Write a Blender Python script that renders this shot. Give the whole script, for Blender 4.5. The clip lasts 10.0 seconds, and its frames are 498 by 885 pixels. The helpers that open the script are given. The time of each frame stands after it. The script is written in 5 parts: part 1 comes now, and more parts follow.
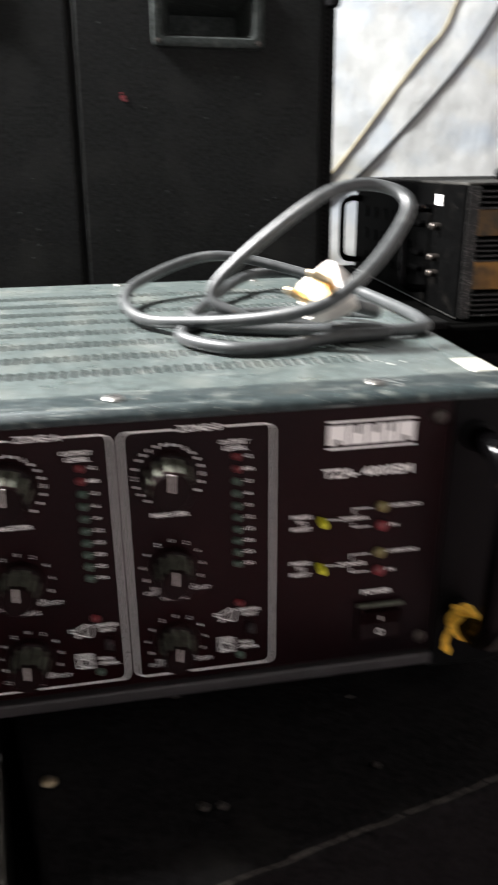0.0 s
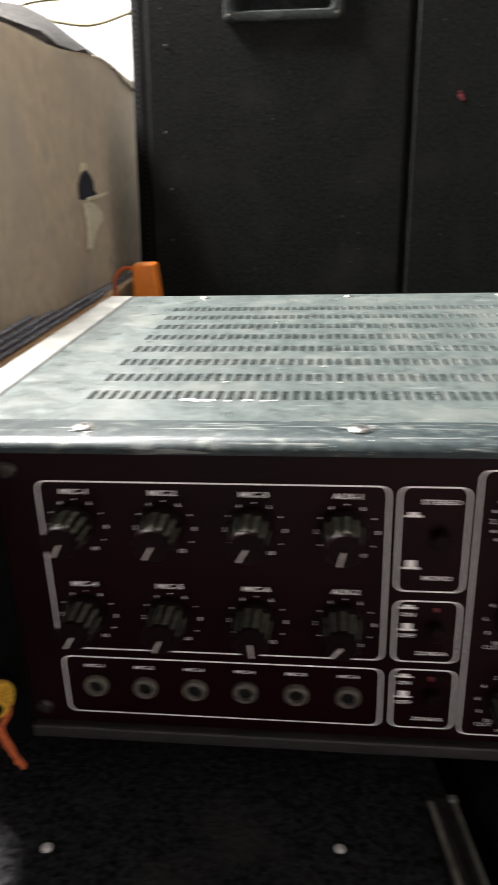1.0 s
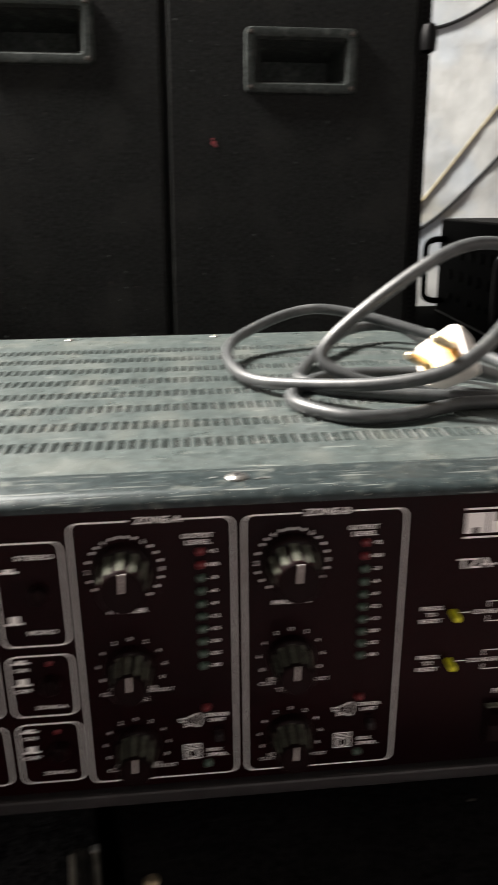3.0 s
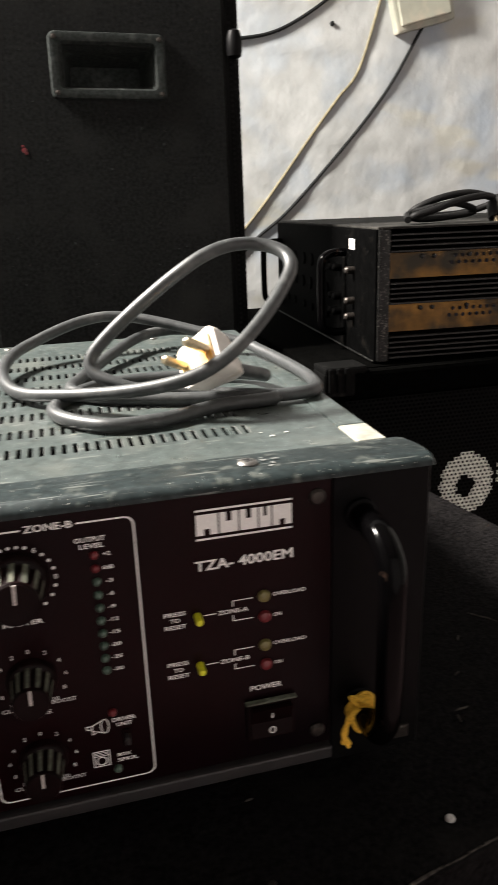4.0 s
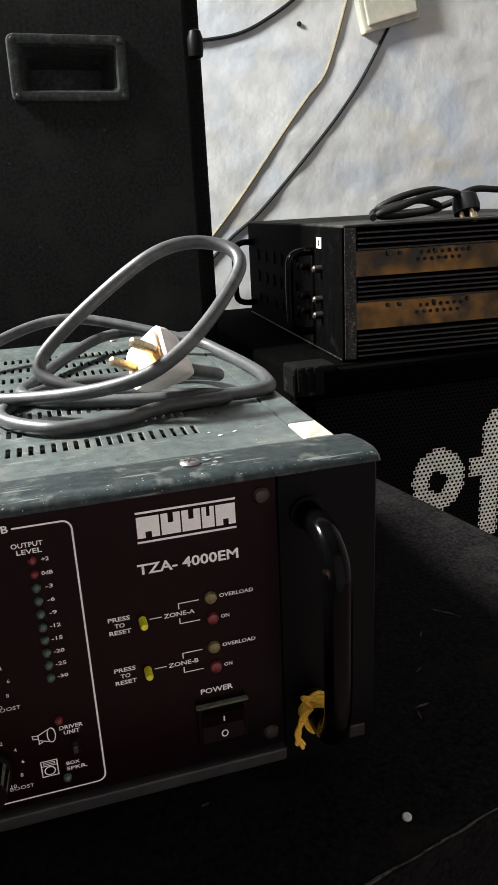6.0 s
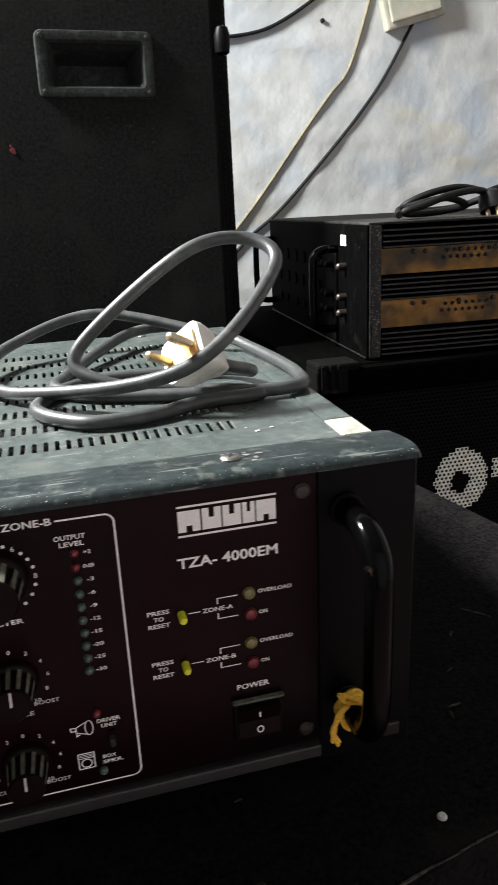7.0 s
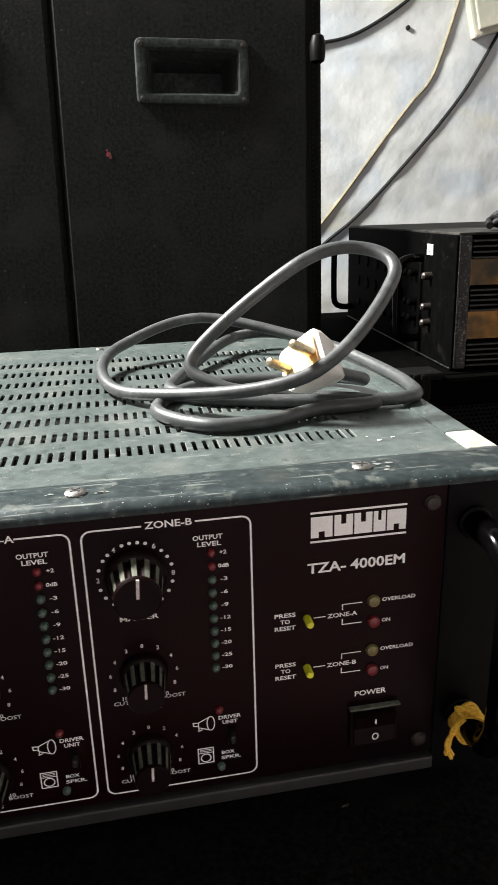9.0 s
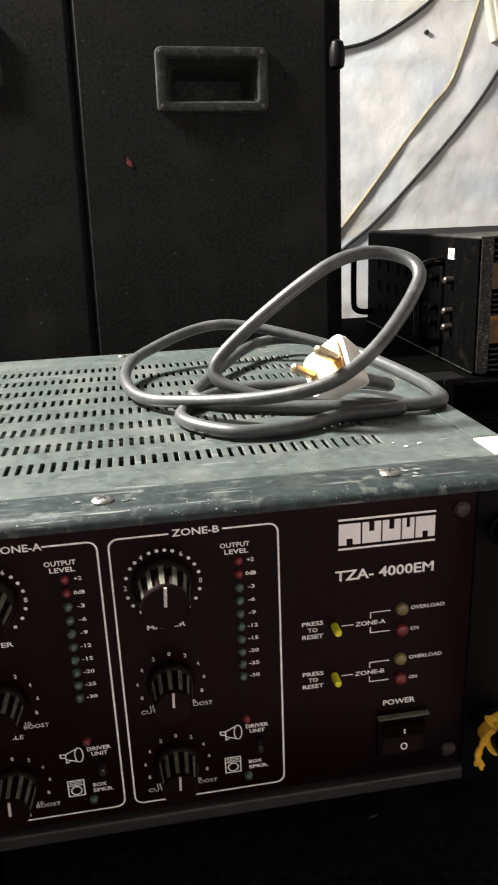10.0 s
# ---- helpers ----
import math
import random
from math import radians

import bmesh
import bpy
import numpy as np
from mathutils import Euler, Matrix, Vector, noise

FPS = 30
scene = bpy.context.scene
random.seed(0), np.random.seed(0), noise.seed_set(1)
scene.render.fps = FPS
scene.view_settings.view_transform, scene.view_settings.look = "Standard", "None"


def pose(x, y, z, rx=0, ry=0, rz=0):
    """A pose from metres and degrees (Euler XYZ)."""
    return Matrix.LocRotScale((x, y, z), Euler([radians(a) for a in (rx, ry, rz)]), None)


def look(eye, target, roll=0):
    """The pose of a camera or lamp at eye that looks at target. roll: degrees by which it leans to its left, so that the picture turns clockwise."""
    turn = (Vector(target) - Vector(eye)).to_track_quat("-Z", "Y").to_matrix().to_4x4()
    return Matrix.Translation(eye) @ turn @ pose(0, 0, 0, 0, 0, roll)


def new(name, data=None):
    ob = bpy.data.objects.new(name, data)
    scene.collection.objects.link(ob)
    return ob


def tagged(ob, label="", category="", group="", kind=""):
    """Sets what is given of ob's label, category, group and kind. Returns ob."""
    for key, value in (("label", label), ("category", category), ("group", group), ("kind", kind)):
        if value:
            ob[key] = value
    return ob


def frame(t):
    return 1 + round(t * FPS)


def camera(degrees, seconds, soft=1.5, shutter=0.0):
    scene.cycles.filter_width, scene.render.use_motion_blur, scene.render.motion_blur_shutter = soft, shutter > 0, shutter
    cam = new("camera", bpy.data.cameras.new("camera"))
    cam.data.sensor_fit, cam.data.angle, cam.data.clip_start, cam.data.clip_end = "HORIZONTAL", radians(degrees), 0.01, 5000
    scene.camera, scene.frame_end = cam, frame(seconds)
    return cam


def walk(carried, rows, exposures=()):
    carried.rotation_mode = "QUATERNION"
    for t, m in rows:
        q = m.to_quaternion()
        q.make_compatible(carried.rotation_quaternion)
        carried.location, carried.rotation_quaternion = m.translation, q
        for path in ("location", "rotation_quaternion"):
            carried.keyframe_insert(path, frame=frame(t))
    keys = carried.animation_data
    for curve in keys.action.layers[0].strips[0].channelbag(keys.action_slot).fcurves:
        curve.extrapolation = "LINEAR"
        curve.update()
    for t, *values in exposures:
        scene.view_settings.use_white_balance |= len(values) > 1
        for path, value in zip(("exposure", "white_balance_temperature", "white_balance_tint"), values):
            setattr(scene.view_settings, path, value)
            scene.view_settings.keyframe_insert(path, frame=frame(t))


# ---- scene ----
cam = camera(37.7, 10.0, shutter=0.7)
PATH = [
    (0, (0.057, -0.28, 0.254), (0.386, 1.546, -0.491), -0.4),
    (0.2, (0.029, -0.272, 0.258), (0.308, 1.575, -0.479), 0.5),
    (0.3, (0.016, -0.269, 0.26), (0.2315, 1.575, -0.473), 0.1),
    (0.5, (-0.009, -0.262, 0.263), (0.02, 1.599, -0.469), -1.7),
    (0.7, (-0.038, -0.252, 0.258), (-0.136, 1.605, -0.478), -2.0),
    (1, (-0.068, -0.25, 0.257), (-0.28, 1.599, -0.476), -1.8),
    (1.2, (-0.081, -0.25, 0.255), (-0.33, 1.596, -0.473), -1.4),
    (1.5, (-0.082, -0.251, 0.252), (-0.351, 1.594, -0.472), -2.0),
    (1.8, (-0.067, -0.252, 0.253), (-0.279, 1.61, -0.445), -1.8),
    (2, (-0.056, -0.253, 0.253), (-0.208, 1.613, -0.449), -1.5),
    (2.2, (-0.042, -0.254, 0.255), (-0.122, 1.621, -0.436), -1.0),
    (3.3, (0.059, -0.25, 0.268), (0.337, 1.617, -0.392), -1.3),
    (3.5, (0.073, -0.253, 0.266), (0.425, 1.604, -0.387), -2.0),
    (4, (0.099, -0.256, 0.264), (0.566, 1.574, -0.395), -1.8),
    (4.5, (0.112, -0.26, 0.263), (0.628, 1.56, -0.387), -2.3),
    (5, (0.116, -0.259, 0.261), (0.632, 1.561, -0.387), -2.5),
    (5.5, (0.117, -0.258, 0.261), (0.627, 1.562, -0.392), -2.7),
    (7, (0.106, -0.254, 0.26), (0.577, 1.575, -0.398), -2.5),
    (7.5, (0.09, -0.251, 0.258), (0.485, 1.591, -0.412), -2.3),
    (8, (0.084, -0.254, 0.262), (0.472, 1.594, -0.398), -1.8),
    (8.5, (0.079, -0.253, 0.262), (0.439, 1.604, -0.386), -1.8),
    (9, (0.073, -0.251, 0.264), (0.408, 1.613, -0.38), -1.5),
    (9.5, (0.069, -0.249, 0.263), (0.401, 1.613, -0.386), -1.4),
    (10, (0.07, -0.249, 0.264), (0.357, 1.628, -0.363), -2.2),
]
walk(cam, [(t, look(eye, target, roll)) for t, eye, target, roll in PATH],
     [(0, 0.60, 6250, 10), (0.5, 0.95, 6200, 11), (1.0, 0.45, 6450, 11), (1.5, 0.13, 6600, 11), (2.0, -0.10, 6500, 10), (2.2, -0.15, 6500, 10), (3.5, 0.18, 6800, 11),
      (4.5, 0.10, 6700, 10), (5.5, 0.10, 6400, 10), (7.5, 0.12, 6250, 8), (8.5, 0.25, 6250, 8), (9.0, 0.30, 6400, 8), (10, 0.34, 6700, 11)])

# ---- light ----
world = bpy.data.worlds.new("world")
scene.world = world
world.use_nodes = True
wn = world.node_tree.nodes
sky = wn.new("ShaderNodeTexSky")
sky.sky_type, sky.sun_disc = "NISHITA", False
sky.sun_elevation, sky.sun_rotation = radians(50), radians(-50)
world.node_tree.links.new(sky.outputs[0], wn["Background"].inputs[0])
wn["Background"].inputs[1].default_value = 0.08

daylight = bpy.data.lights.new("window_daylight", "AREA")
daylight.shape, daylight.size, daylight.size_y = "RECTANGLE", 0.34, 0.34
daylight.energy, daylight.color = 200.0, (1.0, 0.965, 0.925)
lamp = new("window_daylight", daylight)
lamp.matrix_basis = look((-0.985, 0.78, 1.45), (0.3, 0.45, 0.1))
tagged(lamp, kind="structure")


# ---- materials ----
def surf(name, base, rough=0.5, metal=0.0, grain=(60, 0.15), stain=None, bump=None, fine=None, spec=0.5, coat=0.0,
         scratch=None, rough_var=0.0, speck=None):
    """A principled material with colour grain, large stains, relief and scratches, in metres of the object's own space."""
    m = bpy.data.materials.new(name)
    m.use_nodes = True
    t = m.node_tree
    n, l = t.nodes, t.links
    b = n["Principled BSDF"]
    b.inputs["Roughness"].default_value, b.inputs["Metallic"].default_value = rough, metal
    b.inputs["Specular IOR Level"].default_value, b.inputs["Coat Weight"].default_value = spec, coat
    co = n.new("ShaderNodeTexCoord").outputs["Object"]

    def noise_tex(scale, detail=4.0, stretch=None):
        src = co
        if stretch:
            mp = n.new("ShaderNodeMapping")
            mp.inputs["Scale"].default_value = stretch
            l.new(co, mp.inputs[0])
            src = mp.outputs[0]
        x = n.new("ShaderNodeTexNoise")
        x.inputs["Scale"].default_value, x.inputs["Detail"].default_value = scale, detail
        l.new(src, x.inputs["Vector"])
        return x.outputs["Fac"]

    def ramp(src, lo, hi):
        x = n.new("ShaderNodeMapRange")
        x.inputs["From Min"].default_value, x.inputs["From Max"].default_value = lo, hi
        l.new(src, x.inputs["Value"])
        return x.outputs[0]

    def mix(fac, a, c):
        x = n.new("ShaderNodeMix")
        x.data_type = "RGBA"
        l.new(fac, x.inputs["Factor"])
        for s, v in (("A", a), ("B", c)):
            k = [i for i in x.inputs if i.name == s and i.type == "RGBA"][0]
            if isinstance(v, tuple):
                k.default_value = (*v, 1)
            else:
                l.new(v, k)
        return [o for o in x.outputs if o.type == "RGBA"][0]

    lo = tuple(c * (1 - grain[1]) for c in base)
    hi = tuple(min(1, c * (1 + grain[1])) for c in base)
    col = mix(ramp(noise_tex(grain[0]), 0.3, 0.7), lo, hi)
    if stain:
        f = ramp(noise_tex(stain[0], 6.0), stain[2], stain[2] + stain[3])
        col = mix(f, col, stain[1])
    if scratch:
        f = ramp(noise_tex(scratch[0], 3.0, scratch[2]), scratch[3], scratch[3] + 0.06)
        col = mix(f, col, scratch[1])
    if speck:
        f = ramp(noise_tex(speck[0], 2.0), speck[2], speck[2] + 0.03)
        col = mix(f, col, speck[1])
    l.new(col, b.inputs["Base Color"])
    if rough_var:
        r = n.new("ShaderNodeMapRange")
        r.inputs["To Min"].default_value, r.inputs["To Max"].default_value = max(0.05, rough - rough_var), min(1, rough + rough_var)
        l.new(noise_tex(grain[0] * 0.4, 5.0), r.inputs["Value"])
        l.new(r.outputs[0], b.inputs["Roughness"])
    last = None
    for k in (bump, fine):
        if k:
            x = n.new("ShaderNodeBump")
            x.inputs["Strength"].default_value, x.inputs["Distance"].default_value = k[1], k[2]
            l.new(noise_tex(k[0], 5.0), x.inputs["Height"])
            if last:
                l.new(last, x.inputs["Normal"])
            last = x.outputs[0]
    if last:
        l.new(last, b.inputs["Normal"])
    return m


# black panel; a red reflection is painted into its base colour in patches
PANEL = surf("panel_black_red_reflection", (0.0080, 0.0011, 0.0016), 0.34, grain=(400, 0.2), stain=(9, (0.0032, 0.0011, 0.0018), 0.46, 0.25), fine=(900, 0.08, 0.0004), spec=0.10)
CASE = surf("case_black", (0.0026, 0.0025, 0.0027), 0.45, grain=(300, 0.25), stain=(45, (0.006, 0.0056, 0.0054), 0.62, 0.2), fine=(700, 0.1, 0.0005), spec=0.08)
LID = surf("lid_paint", (0.058, 0.072, 0.069), 0.34, metal=0.1, grain=(210, 0.30), stain=(34, (0.100, 0.110, 0.100), 0.50, 0.24), fine=(600, 0.16, 0.0005),
           scratch=(330, (0.145, 0.155, 0.142), (0.16, 1, 1), 0.65), rough_var=0.2, speck=(1100, (0.5, 0.5, 0.46), 0.71))
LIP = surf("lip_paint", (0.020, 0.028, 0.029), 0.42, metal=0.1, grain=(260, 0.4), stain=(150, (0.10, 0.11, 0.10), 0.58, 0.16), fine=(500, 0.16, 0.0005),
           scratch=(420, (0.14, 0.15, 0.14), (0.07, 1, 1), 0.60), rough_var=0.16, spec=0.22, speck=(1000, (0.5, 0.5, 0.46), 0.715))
RAIL = surf("dusty_metal_in_glare", (0.15, 0.148, 0.135), 0.5, metal=0.35, grain=(80, 0.25), stain=(30, (0.16, 0.15, 0.13), 0.58, 0.25), fine=(500, 0.15, 0.0004), rough_var=0.1)
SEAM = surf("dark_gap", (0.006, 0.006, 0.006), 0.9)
UNDER = surf("bottom_rail_grey", (0.020, 0.0175, 0.018), 0.5, grain=(150, 0.3), stain=(60, (0.02, 0.02, 0.02), 0.55, 0.2))
SCREW = surf("screw_steel", (0.26, 0.25, 0.235), 0.36, metal=0.9, grain=(900, 0.25), stain=(500, (0.12, 0.09, 0.06), 0.6, 0.1))
DARKSCREW = surf("tarnished_screw", (0.048, 0.041, 0.036), 0.42, metal=0.7, grain=(900, 0.3))
CHIP = surf("bare_chipped_paint", (0.24, 0.245, 0.235), 0.42, metal=0.5, grain=(700, 0.3))
BARECHIP = surf("bright_bare_chip", (0.62, 0.62, 0.58), 0.45, metal=0.2, grain=(700, 0.25))
PRINT = surf("white_print", (0.90, 0.89, 0.86), 0.55, grain=(1500, 0.06))
GREYPRINT = surf("thin_white_print", (0.78, 0.77, 0.75), 0.55, grain=(1500, 0.1))
HANDLE = surf("handle_black", (0.0010, 0.0009, 0.0010), 0.13, grain=(300, 0.2), stain=(90, (0.050, 0.030, 0.022), 0.66, 0.10), fine=(500, 0.04, 0.0003), spec=0.08)
KNOBGREY = surf("knob_grey", (0.124, 0.132, 0.104), 0.72, grain=(500, 0.3), stain=(260, (0.070, 0.066, 0.052), 0.50, 0.2), spec=0.12)
# black plastic, reddened for the red reflection on the caps
KNOBBLACK = surf("knob_black", (0.0056, 0.0015, 0.0017), 0.42, grain=(500, 0.2), fine=(900, 0.1, 0.0003), spec=0.10)
POINTER = surf("pointer_white", (0.60, 0.55, 0.52), 0.6, grain=(800, 0.2))
REDLED = surf("red_lens", (0.15, 0.016, 0.020), 0.32, grain=(800, 0.2))
GREENLED = surf("green_lens", (0.065, 0.105, 0.080), 0.32, grain=(800, 0.2))
AMBERLED = surf("amber_lens", (0.17, 0.145, 0.05), 0.32, grain=(800, 0.2))
YELLOW = surf("yellow_button", (0.72, 0.70, 0.03), 0.4, grain=(800, 0.1))
THREADY = surf("yellow_thread", (0.86, 0.46, 0.045), 0.85, grain=(900, 0.3), fine=(1500, 0.4, 0.0006))
THREADO = surf("orange_thread", (0.55, 0.12, 0.035), 0.85, grain=(900, 0.3), fine=(1500, 0.4, 0.0006))
NUT = surf("jack_nut", (0.17, 0.155, 0.13), 0.45, metal=0.5, grain=(900, 0.35))
RUBBER = surf("cable_rubber", (0.042, 0.045, 0.046), 0.42, grain=(250, 0.2), stain=(60, (0.105, 0.108, 0.105), 0.56, 0.2), fine=(900, 0.14, 0.0004), rough_var=0.1)
BLACKRUBBER = surf("black_rubber", (0.0055, 0.0055, 0.0056), 0.6, grain=(250, 0.25), spec=0.2)
PLUGWHITE = surf("plug_white", (0.74, 0.69, 0.64), 0.42, grain=(200, 0.08), stain=(70, (0.45, 0.33, 0.22), 0.62, 0.2))
PLUGFACE = surf("plug_face_yellowed", (0.86, 0.66, 0.34), 0.45, grain=(200, 0.2), stain=(60, (0.80, 0.38, 0.07), 0.50, 0.2))
BRASS = surf("worn_brass", (0.55, 0.45, 0.30), 0.35, metal=0.9, grain=(500, 0.25))
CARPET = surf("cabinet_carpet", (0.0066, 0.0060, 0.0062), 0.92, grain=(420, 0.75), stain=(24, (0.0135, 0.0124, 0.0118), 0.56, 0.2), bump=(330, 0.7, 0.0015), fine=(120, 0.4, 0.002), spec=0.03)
VINYL = surf("black_cabinet_cover", (0.0012, 0.0012, 0.0011), 0.95, grain=(200, 0.6), stain=(40, (0.0022, 0.0021, 0.002), 0.6, 0.2), bump=(300, 0.4, 0.001), spec=0.01)
# lit copy of the cabinet carpet: daylight on the left cabinet put into colour
CARPETLIT = surf("lit_carpet", (0.0155, 0.0152, 0.0162), 0.95, grain=(420, 0.85), stain=(30, (0.030, 0.0295, 0.0295), 0.55, 0.2), bump=(300, 0.9, 0.002), fine=(110, 0.5, 0.002), spec=0.03)
TEXPAINT = surf("textured_black_paint", (0.0100, 0.0106, 0.0104), 0.66, grain=(260, 0.65), stain=(16, (0.0176, 0.0180, 0.0172), 0.50, 0.26), bump=(170, 0.25, 0.0012), fine=(420, 0.35, 0.0007), spec=0.09, speck=(150, (0.030, 0.027, 0.024), 0.70))
GRILLE = surf("grille_black", (0.005, 0.005, 0.005), 0.8, grain=(300, 0.3), spec=0.05)
GRILLEWHITE = surf("grille_white_paint", (0.70, 0.74, 0.66), 0.55, grain=(250, 0.25), stain=(60, (0.5, 0.52, 0.45), 0.55, 0.2))
CUP = surf("handle_cup_plastic", (0.024, 0.028, 0.0265), 0.75, grain=(260, 0.45), stain=(60, (0.062, 0.070, 0.066), 0.54, 0.2), fine=(400, 0.3, 0.0008), spec=0.12)
TRIM = surf("worn_edge_trim", (0.020, 0.0195, 0.018), 0.42, metal=0.4, grain=(200, 0.6), stain=(90, (0.10, 0.095, 0.085), 0.60, 0.15))
DOT = surf("pale_dot", (0.55, 0.53, 0.52), 0.6, grain=(700, 0.2))
CARD = surf("cardboard", (0.67, 0.555, 0.395), 0.8, grain=(70, 0.10), stain=(8, (0.56, 0.475, 0.37), 0.48, 0.3), bump=(16, 0.35, 0.007), fine=(350, 0.12, 0.0008), scratch=(40, (0.52, 0.46, 0.37), (1, 1, 0.5), 0.64))
CARDPALE = surf("torn_cardboard", (0.90, 0.80, 0.58), 0.9, grain=(200, 0.2))
CARDTAN = surf("tan_carton", (0.62, 0.40, 0.22), 0.85, grain=(60, 0.15), bump=(25, 0.2, 0.004))
TAPE = surf("packing_tape", (0.50, 0.40, 0.27), 0.32, grain=(40, 0.15))
CLOTH = surf("grey_brown_cloth", (0.040, 0.036, 0.032), 0.85, grain=(200, 0.5), bump=(60, 0.5, 0.004))
MAT = surf("grey_knit", (0.36, 0.37, 0.42), 0.95, grain=(300, 0.7), bump=(300, 1.0, 0.003))
ORANGE = surf("orange_plastic", (1.0, 0.27, 0.025), 0.5, grain=(150, 0.08))
HOLE = surf("hole_dark", (0.022, 0.024, 0.034), 0.9)
WALL = surf("whitewash", (0.400, 0.410, 0.404), 0.9, grain=(22, 0.10), stain=(7, (0.310, 0.355, 0.405), 0.50, 0.22), bump=(6, 0.32, 0.03), fine=(34, 0.10, 0.005), spec=0.15, scratch=(9, (0.39, 0.39, 0.355), (0.5, 1, 1), 0.60))
# east wall is unseen; its tone is set low to reduce bounce
DINGY = surf("dim_bounce_wall", (0.36, 0.35, 0.34), 0.9, grain=(6, 0.1), stain=(3, (0.30, 0.29, 0.28), 0.5, 0.3), bump=(20, 0.2, 0.006))
# wall behind the camera, pale only to throw fill light forward
PALEWALL = surf("fill_bounce_wall", (0.78, 0.76, 0.77), 0.9, grain=(6, 0.08), stain=(3, (0.64, 0.62, 0.64), 0.5, 0.3), bump=(20, 0.2, 0.006))
# unseen ceiling, kept dark so little fill reaches the cabinet tops
CEIL = surf("dim_bounce_ceiling", (0.21, 0.195, 0.18), 0.9, grain=(6, 0.1), bump=(30, 0.2, 0.004))
# floor is out of view; its red is there to bounce onto the panel
FLOOR = surf("reddened_unseen_floor", (0.30, 0.20, 0.205), 0.5, grain=(8, 0.2), stain=(3, (0.25, 0.175, 0.18), 0.5, 0.3), bump=(50, 0.1, 0.002))
TOPDUST = surf("dusty_black_cover", (0.018, 0.0175, 0.016), 0.7, grain=(60, 0.5), stain=(22, (0.06, 0.057, 0.05), 0.52, 0.25), spec=0.15)
TAN = surf("tan_wire", (0.165, 0.142, 0.083), 0.7, grain=(60, 0.25))
WIRE = surf("black_wire", (0.007, 0.008, 0.008), 0.5, grain=(60, 0.2), spec=0.25)
BOXW = surf("switch_box_white", (0.30, 0.30, 0.245), 0.5, grain=(20, 0.15), stain=(26, (0.40, 0.36, 0.29), 0.55, 0.15))
GOLD = surf("anodised_gold", (0.165, 0.082, 0.014), 0.42, metal=0.55, grain=(40, 0.5), stain=(22, (0.022, 0.018, 0.010), 0.44, 0.2), rough_var=0.1)
FIN = surf("heatsink_black", (0.0075, 0.0075, 0.0072), 0.42, metal=0.3, grain=(60, 0.3), stain=(120, (0.035, 0.033, 0.030), 0.66, 0.08))
AMPTWO = surf("amp_black_worn", (0.0012, 0.0012, 0.0012), 0.7, grain=(80, 0.4), stain=(40, (0.005, 0.0045, 0.004), 0.60, 0.1), spec=0.012, speck=(260, (0.03, 0.029, 0.027), 0.70))
EDGEMETAL = surf("worn_metal_edge", (0.014, 0.014, 0.0135), 0.45, metal=0.6, grain=(120, 0.5), stain=(420, (0.16, 0.155, 0.14), 0.58, 0.12))
CORNER = surf("metal_corner", (0.0022, 0.0022, 0.0021), 0.7, metal=0.2, spec=0.1, grain=(120, 0.4), stain=(80, (0.022, 0.021, 0.019), 0.60, 0.12))


# ---- mesh helpers ----
def mesh_of(bm, name="mesh", smooth=False):
    me = bpy.data.meshes.new(name)
    bmesh.ops.recalc_face_normals(bm, faces=bm.faces)
    bm.to_mesh(me)
    bm.free()
    if smooth:
        me.polygons.foreach_set("use_smooth", [True] * len(me.polygons))
        me.set_sharp_from_angle(angle=radians(38))
    return me


def thing(name, m, label, category, group="", kind=""):
    ob = new(name)
    ob.matrix_basis = m
    return tagged(ob, label, category, group, kind)


def part(name, shape, material, parent, label="", at=None, world=False, smooth=False):
    """One mesh object under a thing or a part. world: the mesh is given in the world's metres."""
    me = mesh_of(shape, name, smooth) if isinstance(shape, bmesh.types.BMesh) else shape
    if not me.materials:
        me.materials.append(material)
    ob = new(name, me)
    ob.parent = parent
    if world:
        ob.matrix_parent_inverse = parent.matrix_basis.inverted()
    if at is not None:
        ob.matrix_basis = at
    return tagged(ob, label)


def add_box(bm, x0, x1, y0, y1, z0, z1, bevel=0.0, segments=2):
    vs = bmesh.ops.create_cube(bm, size=1)["verts"]
    for v in vs:
        v.co = Vector(((x0 + x1) / 2 + v.co.x * (x1 - x0), (y0 + y1) / 2 + v.co.y * (y1 - y0), (z0 + z1) / 2 + v.co.z * (z1 - z0)))
    if bevel:
        es = list({e for v in vs for e in v.link_edges})
        bmesh.ops.bevel(bm, geom=es, offset=bevel, segments=segments, profile=0.6, affect="EDGES")
    return bm


def box(x0, x1, y0, y1, z0, z1, bevel=0.0, segments=2):
    return add_box(bmesh.new(), x0, x1, y0, y1, z0, z1, bevel, segments)


def lathe(profile, n=24, axis="y", bm=None, at=(0, 0, 0)):
    """Turned solid: profile of (radius, distance along the axis)."""
    bm = bm or bmesh.new()
    rings = []
    for r, d in profile:
        ring = []
        for i in range(n):
            a = 2 * math.pi * i / n
            c, s = r * math.cos(a), r * math.sin(a)
            p = (c, d, s) if axis == "y" else (c, s, d) if axis == "z" else (d, c, s)
            ring.append(bm.verts.new(Vector(p) + Vector(at)))
        rings.append(ring)
    for a, b in zip(rings, rings[1:]):
        for i in range(n):
            bm.faces.new((a[i], a[(i + 1) % n], b[(i + 1) % n], b[i]))
    bm.faces.new(rings[0])
    bm.faces.new(rings[-1])
    return bm


